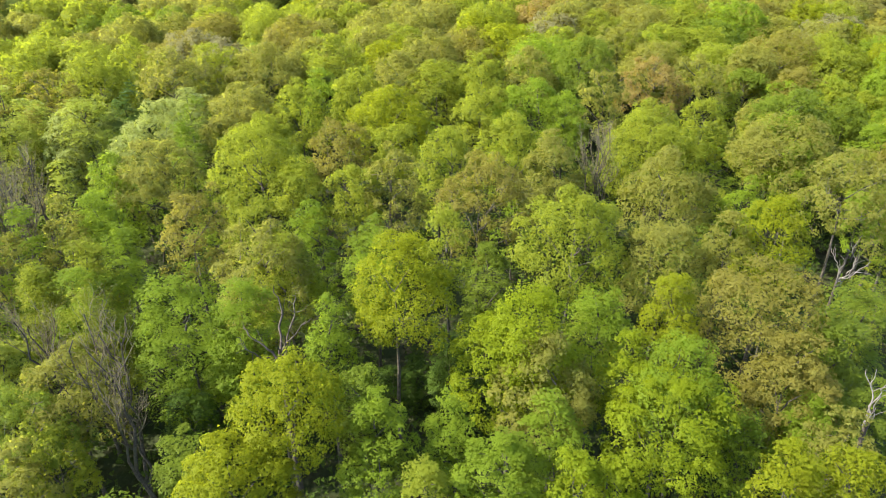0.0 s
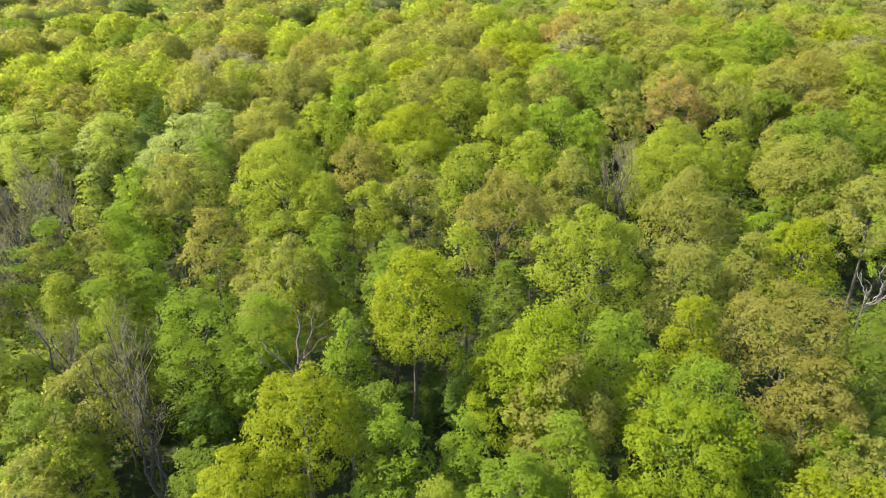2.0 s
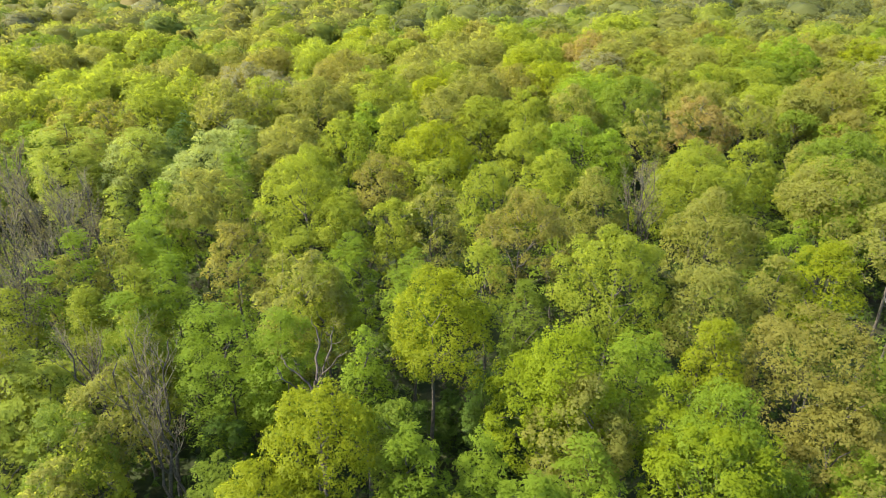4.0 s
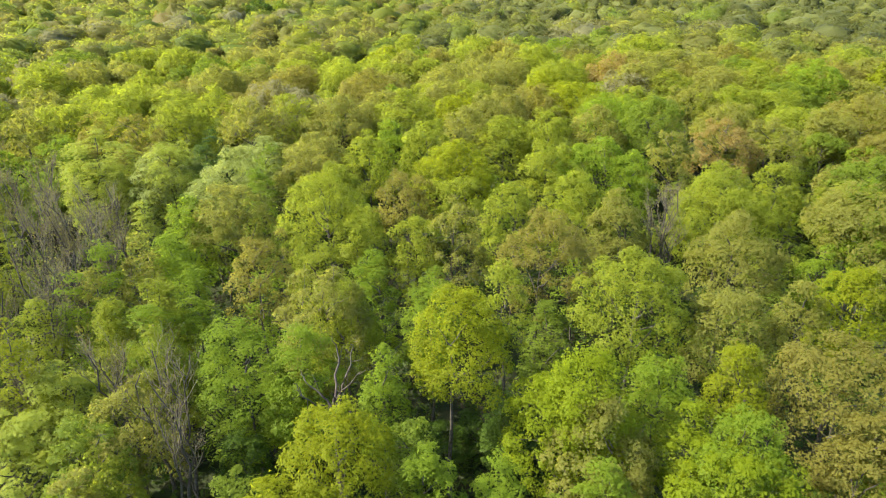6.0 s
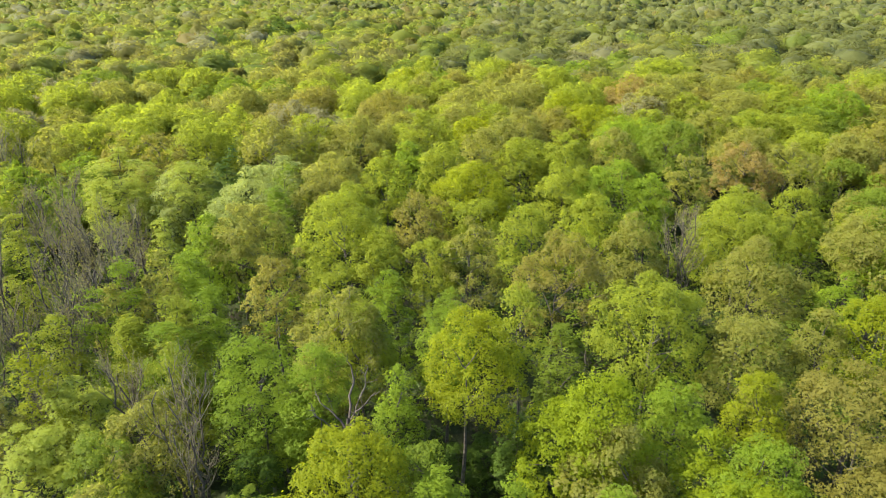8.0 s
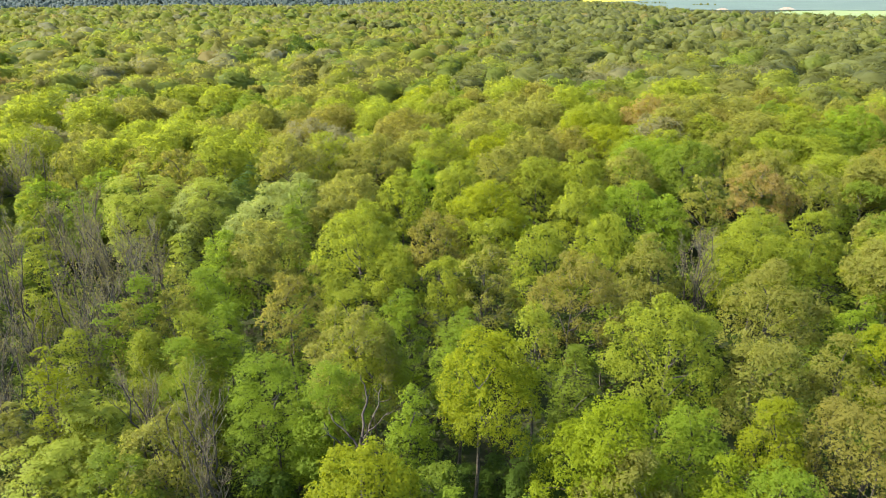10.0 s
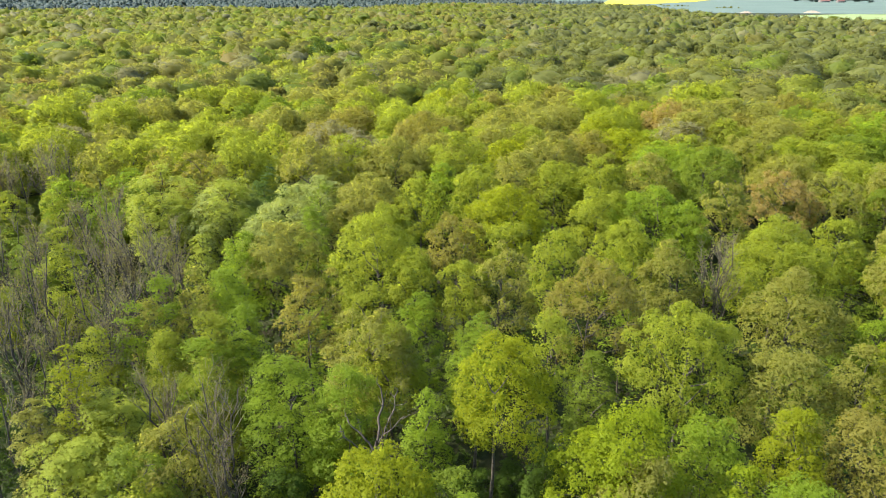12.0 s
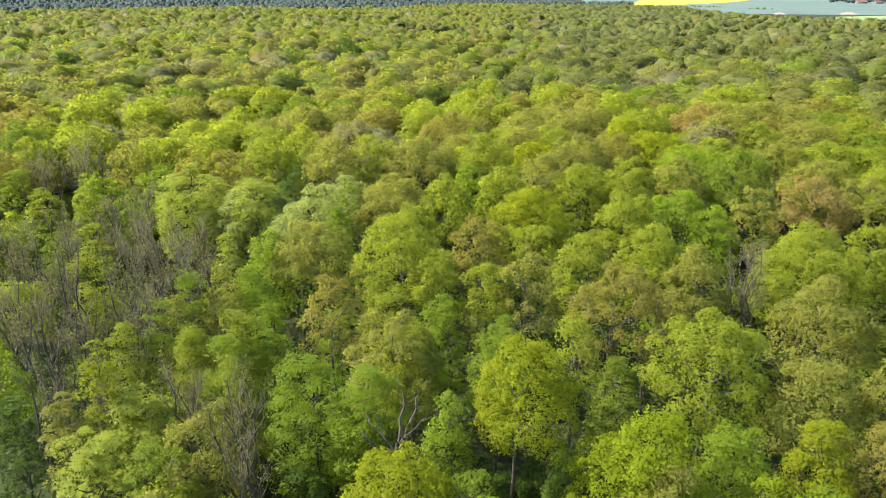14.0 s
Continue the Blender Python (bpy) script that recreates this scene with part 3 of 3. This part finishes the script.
woodland_tree("green", "layered", -17.6, 33.4, 11.0, 2.7, 2.4)
woodland_tree("spring", "broad", 5.2, 40.4, 15.0, 4.2, 4.5)
woodland_tree("olive", "airy", 25.9, 32.2, 14.0, 2.4, 4.2)
woodland_tree("lime", "airy", -26.2, 32.4, 13.0, 2.8, 3.2)
woodland_tree("fresh", "broad", -8.7, 40.9, 16.5, 2.2, 3.3)
bare_tree(-22.3, 36.0, 15.4, 2.4)
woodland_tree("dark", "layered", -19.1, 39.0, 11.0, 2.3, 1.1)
woodland_tree("fresh", "layered", 25.4, 35.2, 13.0, 2.5, 2.6)
woodland_tree("green", "airy", -27.6, 33.6, 14.5, 3.5, 3.6)
woodland_tree("gold", "round", -3.7, 43.5, 20.5, 4.2, 10.2)
woodland_tree("fresh", "round", 11.9, 42.5, 17.0, 2.8, 5.1)
woodland_tree("bronze", "broad", 24.6, 37.5, 16.0, 3.6, 5.6)
woodland_tree("fresh", "layered", -15.2, 42.4, 18.0, 3.6, 4.5)
woodland_tree("olive", "airy", -26.9, 37.4, 15.0, 3.4, 4.5)
bare_tree(-24.8, 39.7, 16.8, 3.5)
woodland_tree("fresh", "layered", -19.9, 42.4, 18.5, 3.9, 3.7)
woodland_tree("gold", "broad", 17.9, 43.4, 17.5, 2.6, 7.0)
woodland_tree("lime", "round", 0.3, 47.8, 21.3, 2.3, 12.0)
woodland_tree("pale", "layered", -34.7, 34.7, 14.0, 3.5, 3.5)
woodland_tree("bronze", "round", 24.8, 42.7, 19.0, 5.3, 6.6)
woodland_tree("green", "layered", 29.1, 40.0, 16.5, 2.7, 3.3)
woodland_tree("green", "layered", 28.8, 40.6, 17.5, 2.0, 3.5)
woodland_tree("olive", "airy", -14.7, 48.3, 19.5, 4.4, 7.8)
woodland_tree("lime", "broad", -13.5, 48.8, 18.5, 3.5, 6.5)
woodland_tree("lime", "layered", -28.2, 42.7, 16.0, 3.0, 4.0)
bare_tree(-30.7, 41.8, 16.8, 2.9)
woodland_tree("pale", "layered", -33.8, 40.4, 15.0, 3.5, 3.8)
woodland_tree("fresh", "layered", -6.3, 52.7, 18.0, 3.1, 5.4)
woodland_tree("gold", "layered", -36.2, 38.9, 18.5, 2.3, 3.7)
woodland_tree("lime", "broad", 11.5, 52.6, 20.5, 5.5, 7.2)
woodland_tree("olive", "layered", -39.0, 37.2, 15.0, 2.2, 4.5)
woodland_tree("fresh", "layered", -29.0, 45.6, 17.5, 3.3, 3.5)
bare_tree(-36.8, 40.2, 14.8, 2.4)
woodland_tree("green", "layered", 32.8, 43.5, 17.0, 2.4, 4.2)
woodland_tree("green", "layered", 4.2, 54.8, 14.0, 2.8, 2.8)
woodland_tree("olive", "round", 19.7, 51.9, 18.5, 4.0, 6.5)
woodland_tree("lime", "layered", -32.5, 46.3, 17.5, 2.1, 4.4)
woodland_tree("lime", "layered", -29.5, 48.3, 18.7, 2.3, 4.7)
woodland_tree("lime", "layered", -33.0, 46.2, 17.0, 2.1, 4.2)
woodland_tree("fresh", "layered", -11.6, 55.6, 19.0, 2.5, 5.7)
woodland_tree("fresh", "layered", -27.2, 50.1, 19.0, 2.6, 3.8)
bare_tree(-41.6, 39.1, 16.8, 2.4)
woodland_tree("bronze", "airy", -22.3, 53.0, 20.0, 3.4, 10.0)
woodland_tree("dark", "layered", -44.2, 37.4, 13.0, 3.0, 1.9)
woodland_tree("olive", "broad", 25.2, 52.2, 18.5, 2.3, 8.3)
woodland_tree("lime", "layered", -38.9, 45.6, 17.5, 2.2, 3.0)
woodland_tree("lime", "layered", -18.2, 58.2, 17.0, 3.7, 5.1)
woodland_tree("gold", "round", 30.2, 53.5, 19.5, 3.6, 8.8)
bare_tree(-39.4, 47.6, 19.3, 2.9)
woodland_tree("fresh", "layered", -37.8, 48.9, 17.8, 2.4, 3.0)
woodland_tree("bronze", "airy", 3.6, 62.1, 19.5, 5.3, 7.8)
woodland_tree("olive", "airy", -37.3, 51.5, 17.0, 2.4, 5.1)
bare_tree(-44.3, 45.8, 17.8, 2.0)
woodland_tree("olive", "airy", -5.3, 63.7, 19.5, 3.7, 7.8)
bare_tree(-43.5, 47.7, 18.0, 2.3)
bare_tree(-39.1, 51.6, 19.8, 3.1)
woodland_tree("lime", "broad", -9.5, 64.4, 18.5, 3.4, 7.4)
woodland_tree("olive", "airy", -35.2, 55.3, 18.0, 2.7, 5.4)
woodland_tree("fresh", "layered", -32.5, 57.2, 19.0, 2.7, 3.5)
woodland_tree("fresh", "layered", -37.9, 54.1, 19.5, 2.2, 3.5)
woodland_tree("lime", "broad", -15.7, 64.5, 19.0, 3.3, 6.6)
bare_tree(-49.1, 46.7, 19.3, 4.5)
woodland_tree("olive", "airy", 38.4, 58.5, 21.0, 5.0, 11.6)
bare_tree(-39.6, 57.7, 19.8, 2.7)
woodland_tree("olive", "broad", 23.5, 66.0, 18.5, 5.0, 7.4)
woodland_tree("lime", "broad", -20.0, 68.5, 20.5, 6.1, 8.2)
bare_tree(-53.6, 48.7, 19.0, 3.0)
bare_tree(-46.6, 55.9, 19.8, 2.7)
woodland_tree("lime", "round", 1.1, 73.0, 19.0, 4.1, 6.6)
woodland_tree("olive", "broad", 13.0, 71.9, 18.5, 3.9, 7.4)
woodland_tree("olive", "broad", -30.4, 68.7, 19.5, 4.9, 7.8)
woodland_tree("fresh", "round", -35.8, 66.6, 18.5, 2.9, 5.5)
bare_tree(18.2, 73.5, 20.3, 4.2)
bare_tree(-52.8, 55.3, 19.8, 2.4)
woodland_tree("lime", "broad", 8.5, 76.1, 19.0, 5.0, 6.6)
bare_tree(-47.1, 60.4, 20.3, 3.4)
woodland_tree("bronze", "airy", -12.1, 75.8, 19.0, 4.6, 7.6)
bare_tree(-44.6, 63.1, 20.8, 4.3)
woodland_tree("pale", "layered", -40.3, 66.2, 18.5, 1.8, 3.7)
woodland_tree("lime", "broad", -6.7, 77.3, 18.5, 3.9, 7.4)
woodland_tree("lime", "layered", -53.8, 60.5, 19.8, 2.9, 4.2)
woodland_tree("lime", "broad", 25.8, 77.0, 19.0, 6.5, 6.6)
bare_tree(-44.5, 68.1, 19.5, 2.4)
bare_tree(-50.3, 65.6, 20.0, 2.6)
woodland_tree("lime", "broad", -22.6, 80.3, 18.5, 4.4, 7.4)
woodland_tree("fresh", "layered", -31.5, 79.6, 18.0, 2.6, 3.6)
bare_tree(-62.8, 59.8, 19.8, 3.7)
woodland_tree("gold", "broad", -6.8, 88.3, 19.5, 6.1, 7.8)
woodland_tree("lime", "round", 28.1, 84.6, 19.0, 3.9, 7.6)
woodland_tree("silver", "layered", -39.1, 80.4, 16.5, 4.2, 5.0)
bare_tree(-61.5, 65.7, 20.3, 2.5)
woodland_tree("fresh", "round", 16.8, 89.3, 18.5, 3.7, 6.5)
woodland_tree("lime", "broad", 5.7, 91.5, 19.0, 4.6, 7.6)
woodland_tree("lime", "round", -19.5, 90.1, 19.5, 4.6, 7.8)
woodland_tree("lime", "round", 34.3, 85.7, 19.0, 3.7, 7.6)
woodland_tree("silver", "broad", -37.5, 84.7, 18.5, 5.1, 5.5)
woodland_tree("fresh", "broad", 13.5, 91.7, 19.5, 6.0, 7.8)
bare_tree(-60.4, 71.3, 19.8, 2.7)
woodland_tree("green", "layered", -65.7, 67.8, 16.0, 3.2, 3.2)
woodland_tree("olive", "broad", -28.4, 91.8, 19.5, 6.4, 7.8)
woodland_tree("silver", "layered", -35.1, 90.8, 19.0, 3.9, 5.7)
woodland_tree("olive", "airy", 23.3, 95.3, 19.5, 4.0, 8.8)
woodland_tree("pale", "layered", -47.4, 86.4, 19.5, 4.3, 5.8)
bare_tree(-60.3, 78.4, 19.3, 2.9)
woodland_tree("silver", "broad", -49.6, 86.5, 17.0, 4.5, 5.1)
woodland_tree("pale", "layered", -57.1, 84.2, 16.5, 4.9, 5.0)
woodland_tree("lime", "round", -12.8, 100.9, 19.0, 4.8, 7.6)
woodland_tree("pale", "layered", -58.3, 87.6, 19.5, 6.5, 5.8)
woodland_tree("russet", "airy", 32.4, 100.9, 19.5, 5.5, 8.8)
woodland_tree("lime", "round", -0.9, 106.0, 19.0, 5.1, 7.6)
woodland_tree("fresh", "round", -18.8, 104.3, 17.5, 3.6, 5.2)
woodland_tree("dark", "layered", -46.5, 96.6, 17.0, 4.0, 3.4)
woodland_tree("lime", "round", 6.1, 107.8, 19.5, 5.3, 7.8)
woodland_tree("fresh", "layered", -67.4, 84.5, 17.0, 2.9, 5.1)
woodland_tree("olive", "round", -7.4, 109.1, 19.5, 5.0, 7.8)
woodland_tree("lime", "layered", -72.5, 82.1, 18.0, 2.7, 5.4)
woodland_tree("olive", "airy", 39.1, 104.0, 19.5, 4.8, 8.8)
woodland_tree("olive", "round", 14.1, 111.0, 19.5, 5.1, 7.8)
woodland_tree("lime", "layered", -78.5, 80.7, 17.0, 3.3, 5.1)
woodland_tree("bronze", "airy", -58.1, 98.1, 19.0, 5.1, 7.6)
woodland_tree("fresh", "layered", -67.3, 92.3, 18.0, 4.0, 5.4)
woodland_tree("olive", "airy", -43.4, 107.4, 19.5, 6.7, 7.8)
woodland_tree("green", "round", 23.1, 114.3, 20.5, 6.1, 8.2)
woodland_tree("bronze", "airy", -66.1, 98.6, 18.5, 3.5, 7.4)
woodland_tree("olive", "broad", -29.7, 115.2, 19.5, 7.5, 7.8)
woodland_tree("fresh", "layered", -85.8, 84.6, 18.0, 3.5, 5.4)
woodland_tree("lime", "broad", -18.6, 119.8, 19.5, 6.6, 7.8)
woodland_tree("lime", "round", -39.0, 116.0, 19.5, 5.6, 7.8)
woodland_tree("lime", "round", -56.2, 109.9, 19.5, 6.3, 7.8)
woodland_tree("olive", "broad", -1.5, 124.0, 19.5, 6.4, 7.8)
bare_tree(-82.3, 94.2, 19.8, 6.4)
bare_tree(-87.1, 90.6, 19.8, 4.2)
woodland_tree("olive", "round", -78.5, 100.2, 19.5, 4.1, 7.8)
woodland_tree("lime", "round", -69.4, 108.4, 19.5, 4.8, 7.8)
woodland_tree("lime", "round", -53.8, 119.5, 19.5, 5.9, 7.8)
woodland_tree("lime", "round", -77.4, 108.2, 19.5, 5.9, 7.8)
woodland_tree("olive", "airy", 33.4, 130.1, 19.5, 6.5, 7.8)
woodland_tree("lime", "round", 48.0, 128.1, 19.5, 5.3, 7.8)
woodland_tree("lime", "broad", 41.1, 132.2, 19.5, 7.8, 7.8)
woodland_tree("lime", "round", -98.7, 99.6, 19.5, 4.5, 7.8)
woodland_tree("lime", "round", -94.1, 108.9, 20.0, 6.9, 8.0)
woodland_tree("dark", "round", -110.3, 296.3, 21.0, 7.8, 8.4)
woodland_tree("green", "round", -102.6, 302.6, 19.5, 6.1, 7.8)
woodland_tree("dark", "round", -118.2, 300.5, 18.5, 5.1, 7.4)
# small trees whose dark leaf tone stands in for deep shade in gaps
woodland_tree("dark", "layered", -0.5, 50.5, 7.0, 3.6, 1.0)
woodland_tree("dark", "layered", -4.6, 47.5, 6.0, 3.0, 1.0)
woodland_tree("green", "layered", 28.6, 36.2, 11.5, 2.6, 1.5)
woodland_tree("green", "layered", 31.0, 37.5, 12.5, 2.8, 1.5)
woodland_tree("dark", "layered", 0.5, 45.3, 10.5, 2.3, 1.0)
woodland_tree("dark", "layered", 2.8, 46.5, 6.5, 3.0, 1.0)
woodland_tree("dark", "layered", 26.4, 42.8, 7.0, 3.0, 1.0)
dead_tree(-11.3, 37.1, 15.0, 19.2, 3.2, 11, "weathered dead tree with forked crooked arms", 6, SNAG, 0.10)
dead_tree(32.0, 46.5, 15.2, 18.4, 2.0, 12, "white dead tree with bare crooked limbs", 5, DEADWOOD, 0.055)
dead_tree(27.8, 33.0, 12.0, 16.5, 1.2, 13, "white broken dead tree standing in the foliage", 3, DEADWOOD, 0.085)

# ---- woods: the canopy between and behind them ----
rng = np.random.default_rng(5)
NAMES = ["lime", "olive", "gold", "fresh", "green", "bronze", "russet", "greyed"]
SHARE = [0.33, 0.36, 0.05, 0.06, 0.06, 0.10, 0.01, 0.03]
FAR_SHARE = [0.25, 0.33, 0.06, 0.05, 0.1, 0.12, 0.02, 0.07]
FORMS = {"lime": "dome", "olive": "dome", "gold": "dome", "fresh": "dome", "green": "dome", "bronze": "dome", "russet": "dome", "greyed": "airy", "half_shaded": "dome"}
stands = np.array([(*ob.location[:2], 0.8 if ob.name.startswith("bare") else max(max(c.dimensions[:2]) for c in ob.children) / 2) for ob in bpy.data.objects if ob.parent is None and ob.get("category") == "tree"])


def edge(bearing):
    """How far the wood reaches: fields cut into it on one side."""
    return np.interp(bearing, [-60, -44, -33, -21, -12, -5, 2, 5.5, 9.5, 13.3, 19, 45], [870, 875, 918, 941, 1042, 1139, 1180, 1051, 930, 845, 765, 620])


def spots_between(r0, r1, spacing, rng):
    """Crown places on a shaken grid in the sector ahead: x, y, top, radius."""
    n = int(r1 / spacing) + 2
    gx, gy = np.meshgrid(np.arange(-n, n + 1), np.arange(0, n + 3))
    gx = gx + 0.5 * (gy % 2)
    p = np.stack([gx.ravel() * spacing, gy.ravel() * spacing * 0.87], 1) + rng.uniform(-0.36, 0.36, (gx.size, 2)) * spacing
    r = np.hypot(*p.T)
    bearing = np.degrees(np.arctan2(p[:, 0], p[:, 1]))
    p = p[(r > r0) & (r <= r1) & (bearing > -52) & (bearing < 41)]
    top = 19 + rng.normal(0, 1.0, len(p)) + 0.8 * np.sin(p[:, 0] / 37) + 0.8 * np.sin(p[:, 1] / 53 + 1)
    size = np.where(rng.random(len(p)) < 0.22, rng.uniform(0.28, 0.38, len(p)), rng.uniform(0.46, 0.78, len(p)))
    return np.c_[p, top - 2.5 * (size < 0.4), spacing * size]


def free(p, share):
    d = np.hypot(*(stands[:, :2] - p[:2]).T)
    return (d > share * (stands[:, 2] + p[3])).all()


CLEARINGS = [(-21.4, 33.6, 3.0), (-0.8, 50, 6.5), (-8.6, 37.4, 2.5), (-21.5, 44, 3.5), (26.4, 42.6, 3.5), (23, 35.4, 2.5)]
for x, y, top, radius in spots_between(26, 118, 6.8, rng):
    clear = all(math.hypot(x - a, y - b) > c for a, b, c in CLEARINGS)
    leaf = rng.choice(["green", "fresh", "lime", "olive"], p=[0.2, 0.35, 0.3, 0.15])
    bare_stand = -46 < math.degrees(math.atan2(x, y)) < -33 and 50 < math.hypot(x, y) < 104
    if bare_stand and free((x, y, top, 2.0), 0.6):
        woodland_tree("green", "layered", x, y, 8.0 + rng.uniform(-1.5, 1.5), 2.8, 1.0, 0.4)
    elif bare_stand:
        continue
    elif clear and math.hypot(x, y) > 58 and free((x, y, top, 3.0), 1.05):
        woodland_tree(leaf, "broad", x, y, top - 2.5, min(radius * 1.3, 4.2), 6.0)
    elif clear and free((x, y, top, 3.0), 0.6):
        woodland_tree("green" if leaf == "olive" else leaf, "layered", x, y, 11.5 + rng.uniform(-2, 2), 3.3, 2.0, 0.4)
for x, y, top, radius in spots_between(85, 205, 10.4, rng):
    if (math.hypot(x, y) > 117 or math.degrees(math.atan2(x, y)) > 17) and free((x, y, top, radius), 0.8):
        # towards the fields some crowns get the tone with cloud shade in it
        dark_or_shaded = rng.random() < 0.25 * min(max((math.degrees(math.atan2(x, y)) - 2) / 12, 0), 1) * min(max((math.hypot(x, y) - 165) / 30, 0), 1)
        leaf = "half_shaded" if dark_or_shaded else rng.choice(NAMES, p=SHARE)
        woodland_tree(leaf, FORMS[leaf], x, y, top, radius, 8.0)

WORDS = {"lime": "lime-green", "olive": "grey-olive", "gold": "yellow-green", "fresh": "fresh green", "green": "mid-green", "bronze": "bronze-tinged", "russet": "reddish-brown", "greyed": "grey-brown half-bare", "dark_or_shaded": "dull olive cloud-shade-tinted", "half_shaded": "muted green faintly cloud-shade-tinted"}
# tone weights where a cloud's shade is painted into the canopy
SHADED_SHARE = [0.0, 0.03, 0.0, 0.0, 0.06, 0.02, 0.01, 0.02, 0.46, 0.40]


def tone_of(p):
    """Leaf colours by place: kinds gather in groups, and cloud shade is painted in on the far side towards the fields.
    """
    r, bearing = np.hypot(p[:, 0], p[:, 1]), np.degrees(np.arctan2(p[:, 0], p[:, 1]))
    dark_or_shaded = np.clip((r - 170 - 40 * np.sin(p[:, 0] / 31)) / 120, 0, 1) * np.clip((bearing + 9) / 8, 0, 1)
    share = np.array(FAR_SHARE + [0.0, 0.0]) * (1 - dark_or_shaded[:, None]) + np.array(SHADED_SHARE) * dark_or_shaded[:, None]
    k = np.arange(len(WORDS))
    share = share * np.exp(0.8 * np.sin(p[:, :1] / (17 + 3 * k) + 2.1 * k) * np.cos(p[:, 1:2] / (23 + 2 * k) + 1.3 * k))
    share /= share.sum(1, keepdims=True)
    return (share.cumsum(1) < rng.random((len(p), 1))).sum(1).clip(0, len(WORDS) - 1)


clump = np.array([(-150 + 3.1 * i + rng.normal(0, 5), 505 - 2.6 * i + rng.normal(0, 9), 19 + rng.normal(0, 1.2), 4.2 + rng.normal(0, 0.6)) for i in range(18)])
far_crowns("dark_clump", rng, clump, "dark_or_shaded", 5, 9, 200, 0.9, "clump of dark grey-green trees amid the lighter wood", 9)
taken = np.concatenate([clump[:, :2], stands[np.hypot(stands[:, 0], stands[:, 1]) > 205][:, :2]])
for near, beyond, spacing, rings, sides, flakes, size, lobes, where in (
        (205, 280, 11.6, 7, 12, 1000, 0.80, 15, "behind the near trees"),
        (280, 430, 12.0, 5, 10, 380, 1.0, 11, "farther off"),
        (430, 1250, 12.8, 3, 7, 34, 1.5, 7, "at its far end")):
    far = spots_between(near, beyond, spacing, rng)
    far = far[np.hypot(far[:, 0], far[:, 1]) < edge(np.degrees(np.arctan2(far[:, 0], far[:, 1])))]
    far = far[(np.hypot(far[:, :1] - taken[:, 0], far[:, 1:2] - taken[:, 1]) > 8.5).all(1)]
    far[:, 3] *= 1.06
    pick = tone_of(far)
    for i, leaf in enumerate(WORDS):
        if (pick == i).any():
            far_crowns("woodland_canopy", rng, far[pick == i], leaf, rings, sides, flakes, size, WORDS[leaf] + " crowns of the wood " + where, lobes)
low = spots_between(112, 300, 9.0, rng)
low[:, 2] = rng.uniform(9, 14, len(low))
far_crowns("understorey", rng, low, "green", 4, 8, 60, 0.8, "mid-green small trees under the taller crowns", 7)
far = spots_between(880, 1500, 13.5, rng)
bearing = np.degrees(np.arctan2(far[:, 0], far[:, 1]))
far = far[(bearing < 2.2) & (np.hypot(far[:, 0], far[:, 1]) > edge(bearing) + 12)]
far_crowns("conifer_wood", rng, far, "bluish", 2, 5, 6, 2.0, "dark blue-green conifer wood on the horizon")

# hedges and a farmstead grove among the fields
hedge = np.array([(190 + 9 * i + rng.normal(0, 2), 1712 + 3 * i, 4 + rng.normal(0, 0.8), 5 + rng.normal(0, 0.8)) for i in range(9)])
far_crowns("hedge", rng, hedge, "dark_or_shaded", 3, 7, 12, 1.2, "dark green hedge of bushes between the fields")
hedge = np.array([(300 + 9 * i + rng.normal(0, 2), 1618 + 2 * i, 4 + rng.normal(0, 0.8), 5 + rng.normal(0, 0.8)) for i in range(6)])
far_crowns("hedge", rng, hedge, "dark_or_shaded", 3, 7, 12, 1.2, "short dark green hedge between the fields")
grove = np.array([(690 + rng.uniform(0, 200), 2374 + rng.uniform(0, 120), 13 + rng.normal(0, 1.5), 9 + rng.normal(0, 1)) for i in range(60)])
far_crowns("farm_grove", rng, grove, "bluish", 3, 7, 12, 1.6, "dark grove round a farmstead far off in the fields")

# low growth on the forest floor, leaf tone darkened to paint shade into the gaps
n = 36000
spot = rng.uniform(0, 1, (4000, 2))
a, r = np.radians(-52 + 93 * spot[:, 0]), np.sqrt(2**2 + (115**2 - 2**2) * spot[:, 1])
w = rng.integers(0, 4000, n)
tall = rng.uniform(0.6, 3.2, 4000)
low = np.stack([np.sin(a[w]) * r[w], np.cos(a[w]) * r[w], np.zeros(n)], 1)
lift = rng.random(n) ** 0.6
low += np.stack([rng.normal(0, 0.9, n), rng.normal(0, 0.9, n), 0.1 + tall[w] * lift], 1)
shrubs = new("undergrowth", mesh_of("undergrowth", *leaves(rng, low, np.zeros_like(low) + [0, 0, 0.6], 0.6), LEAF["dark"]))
tagged(shrubs, "low herbs and saplings on the forest floor, shade put into their dark green", "undergrowth", kind="stuff")
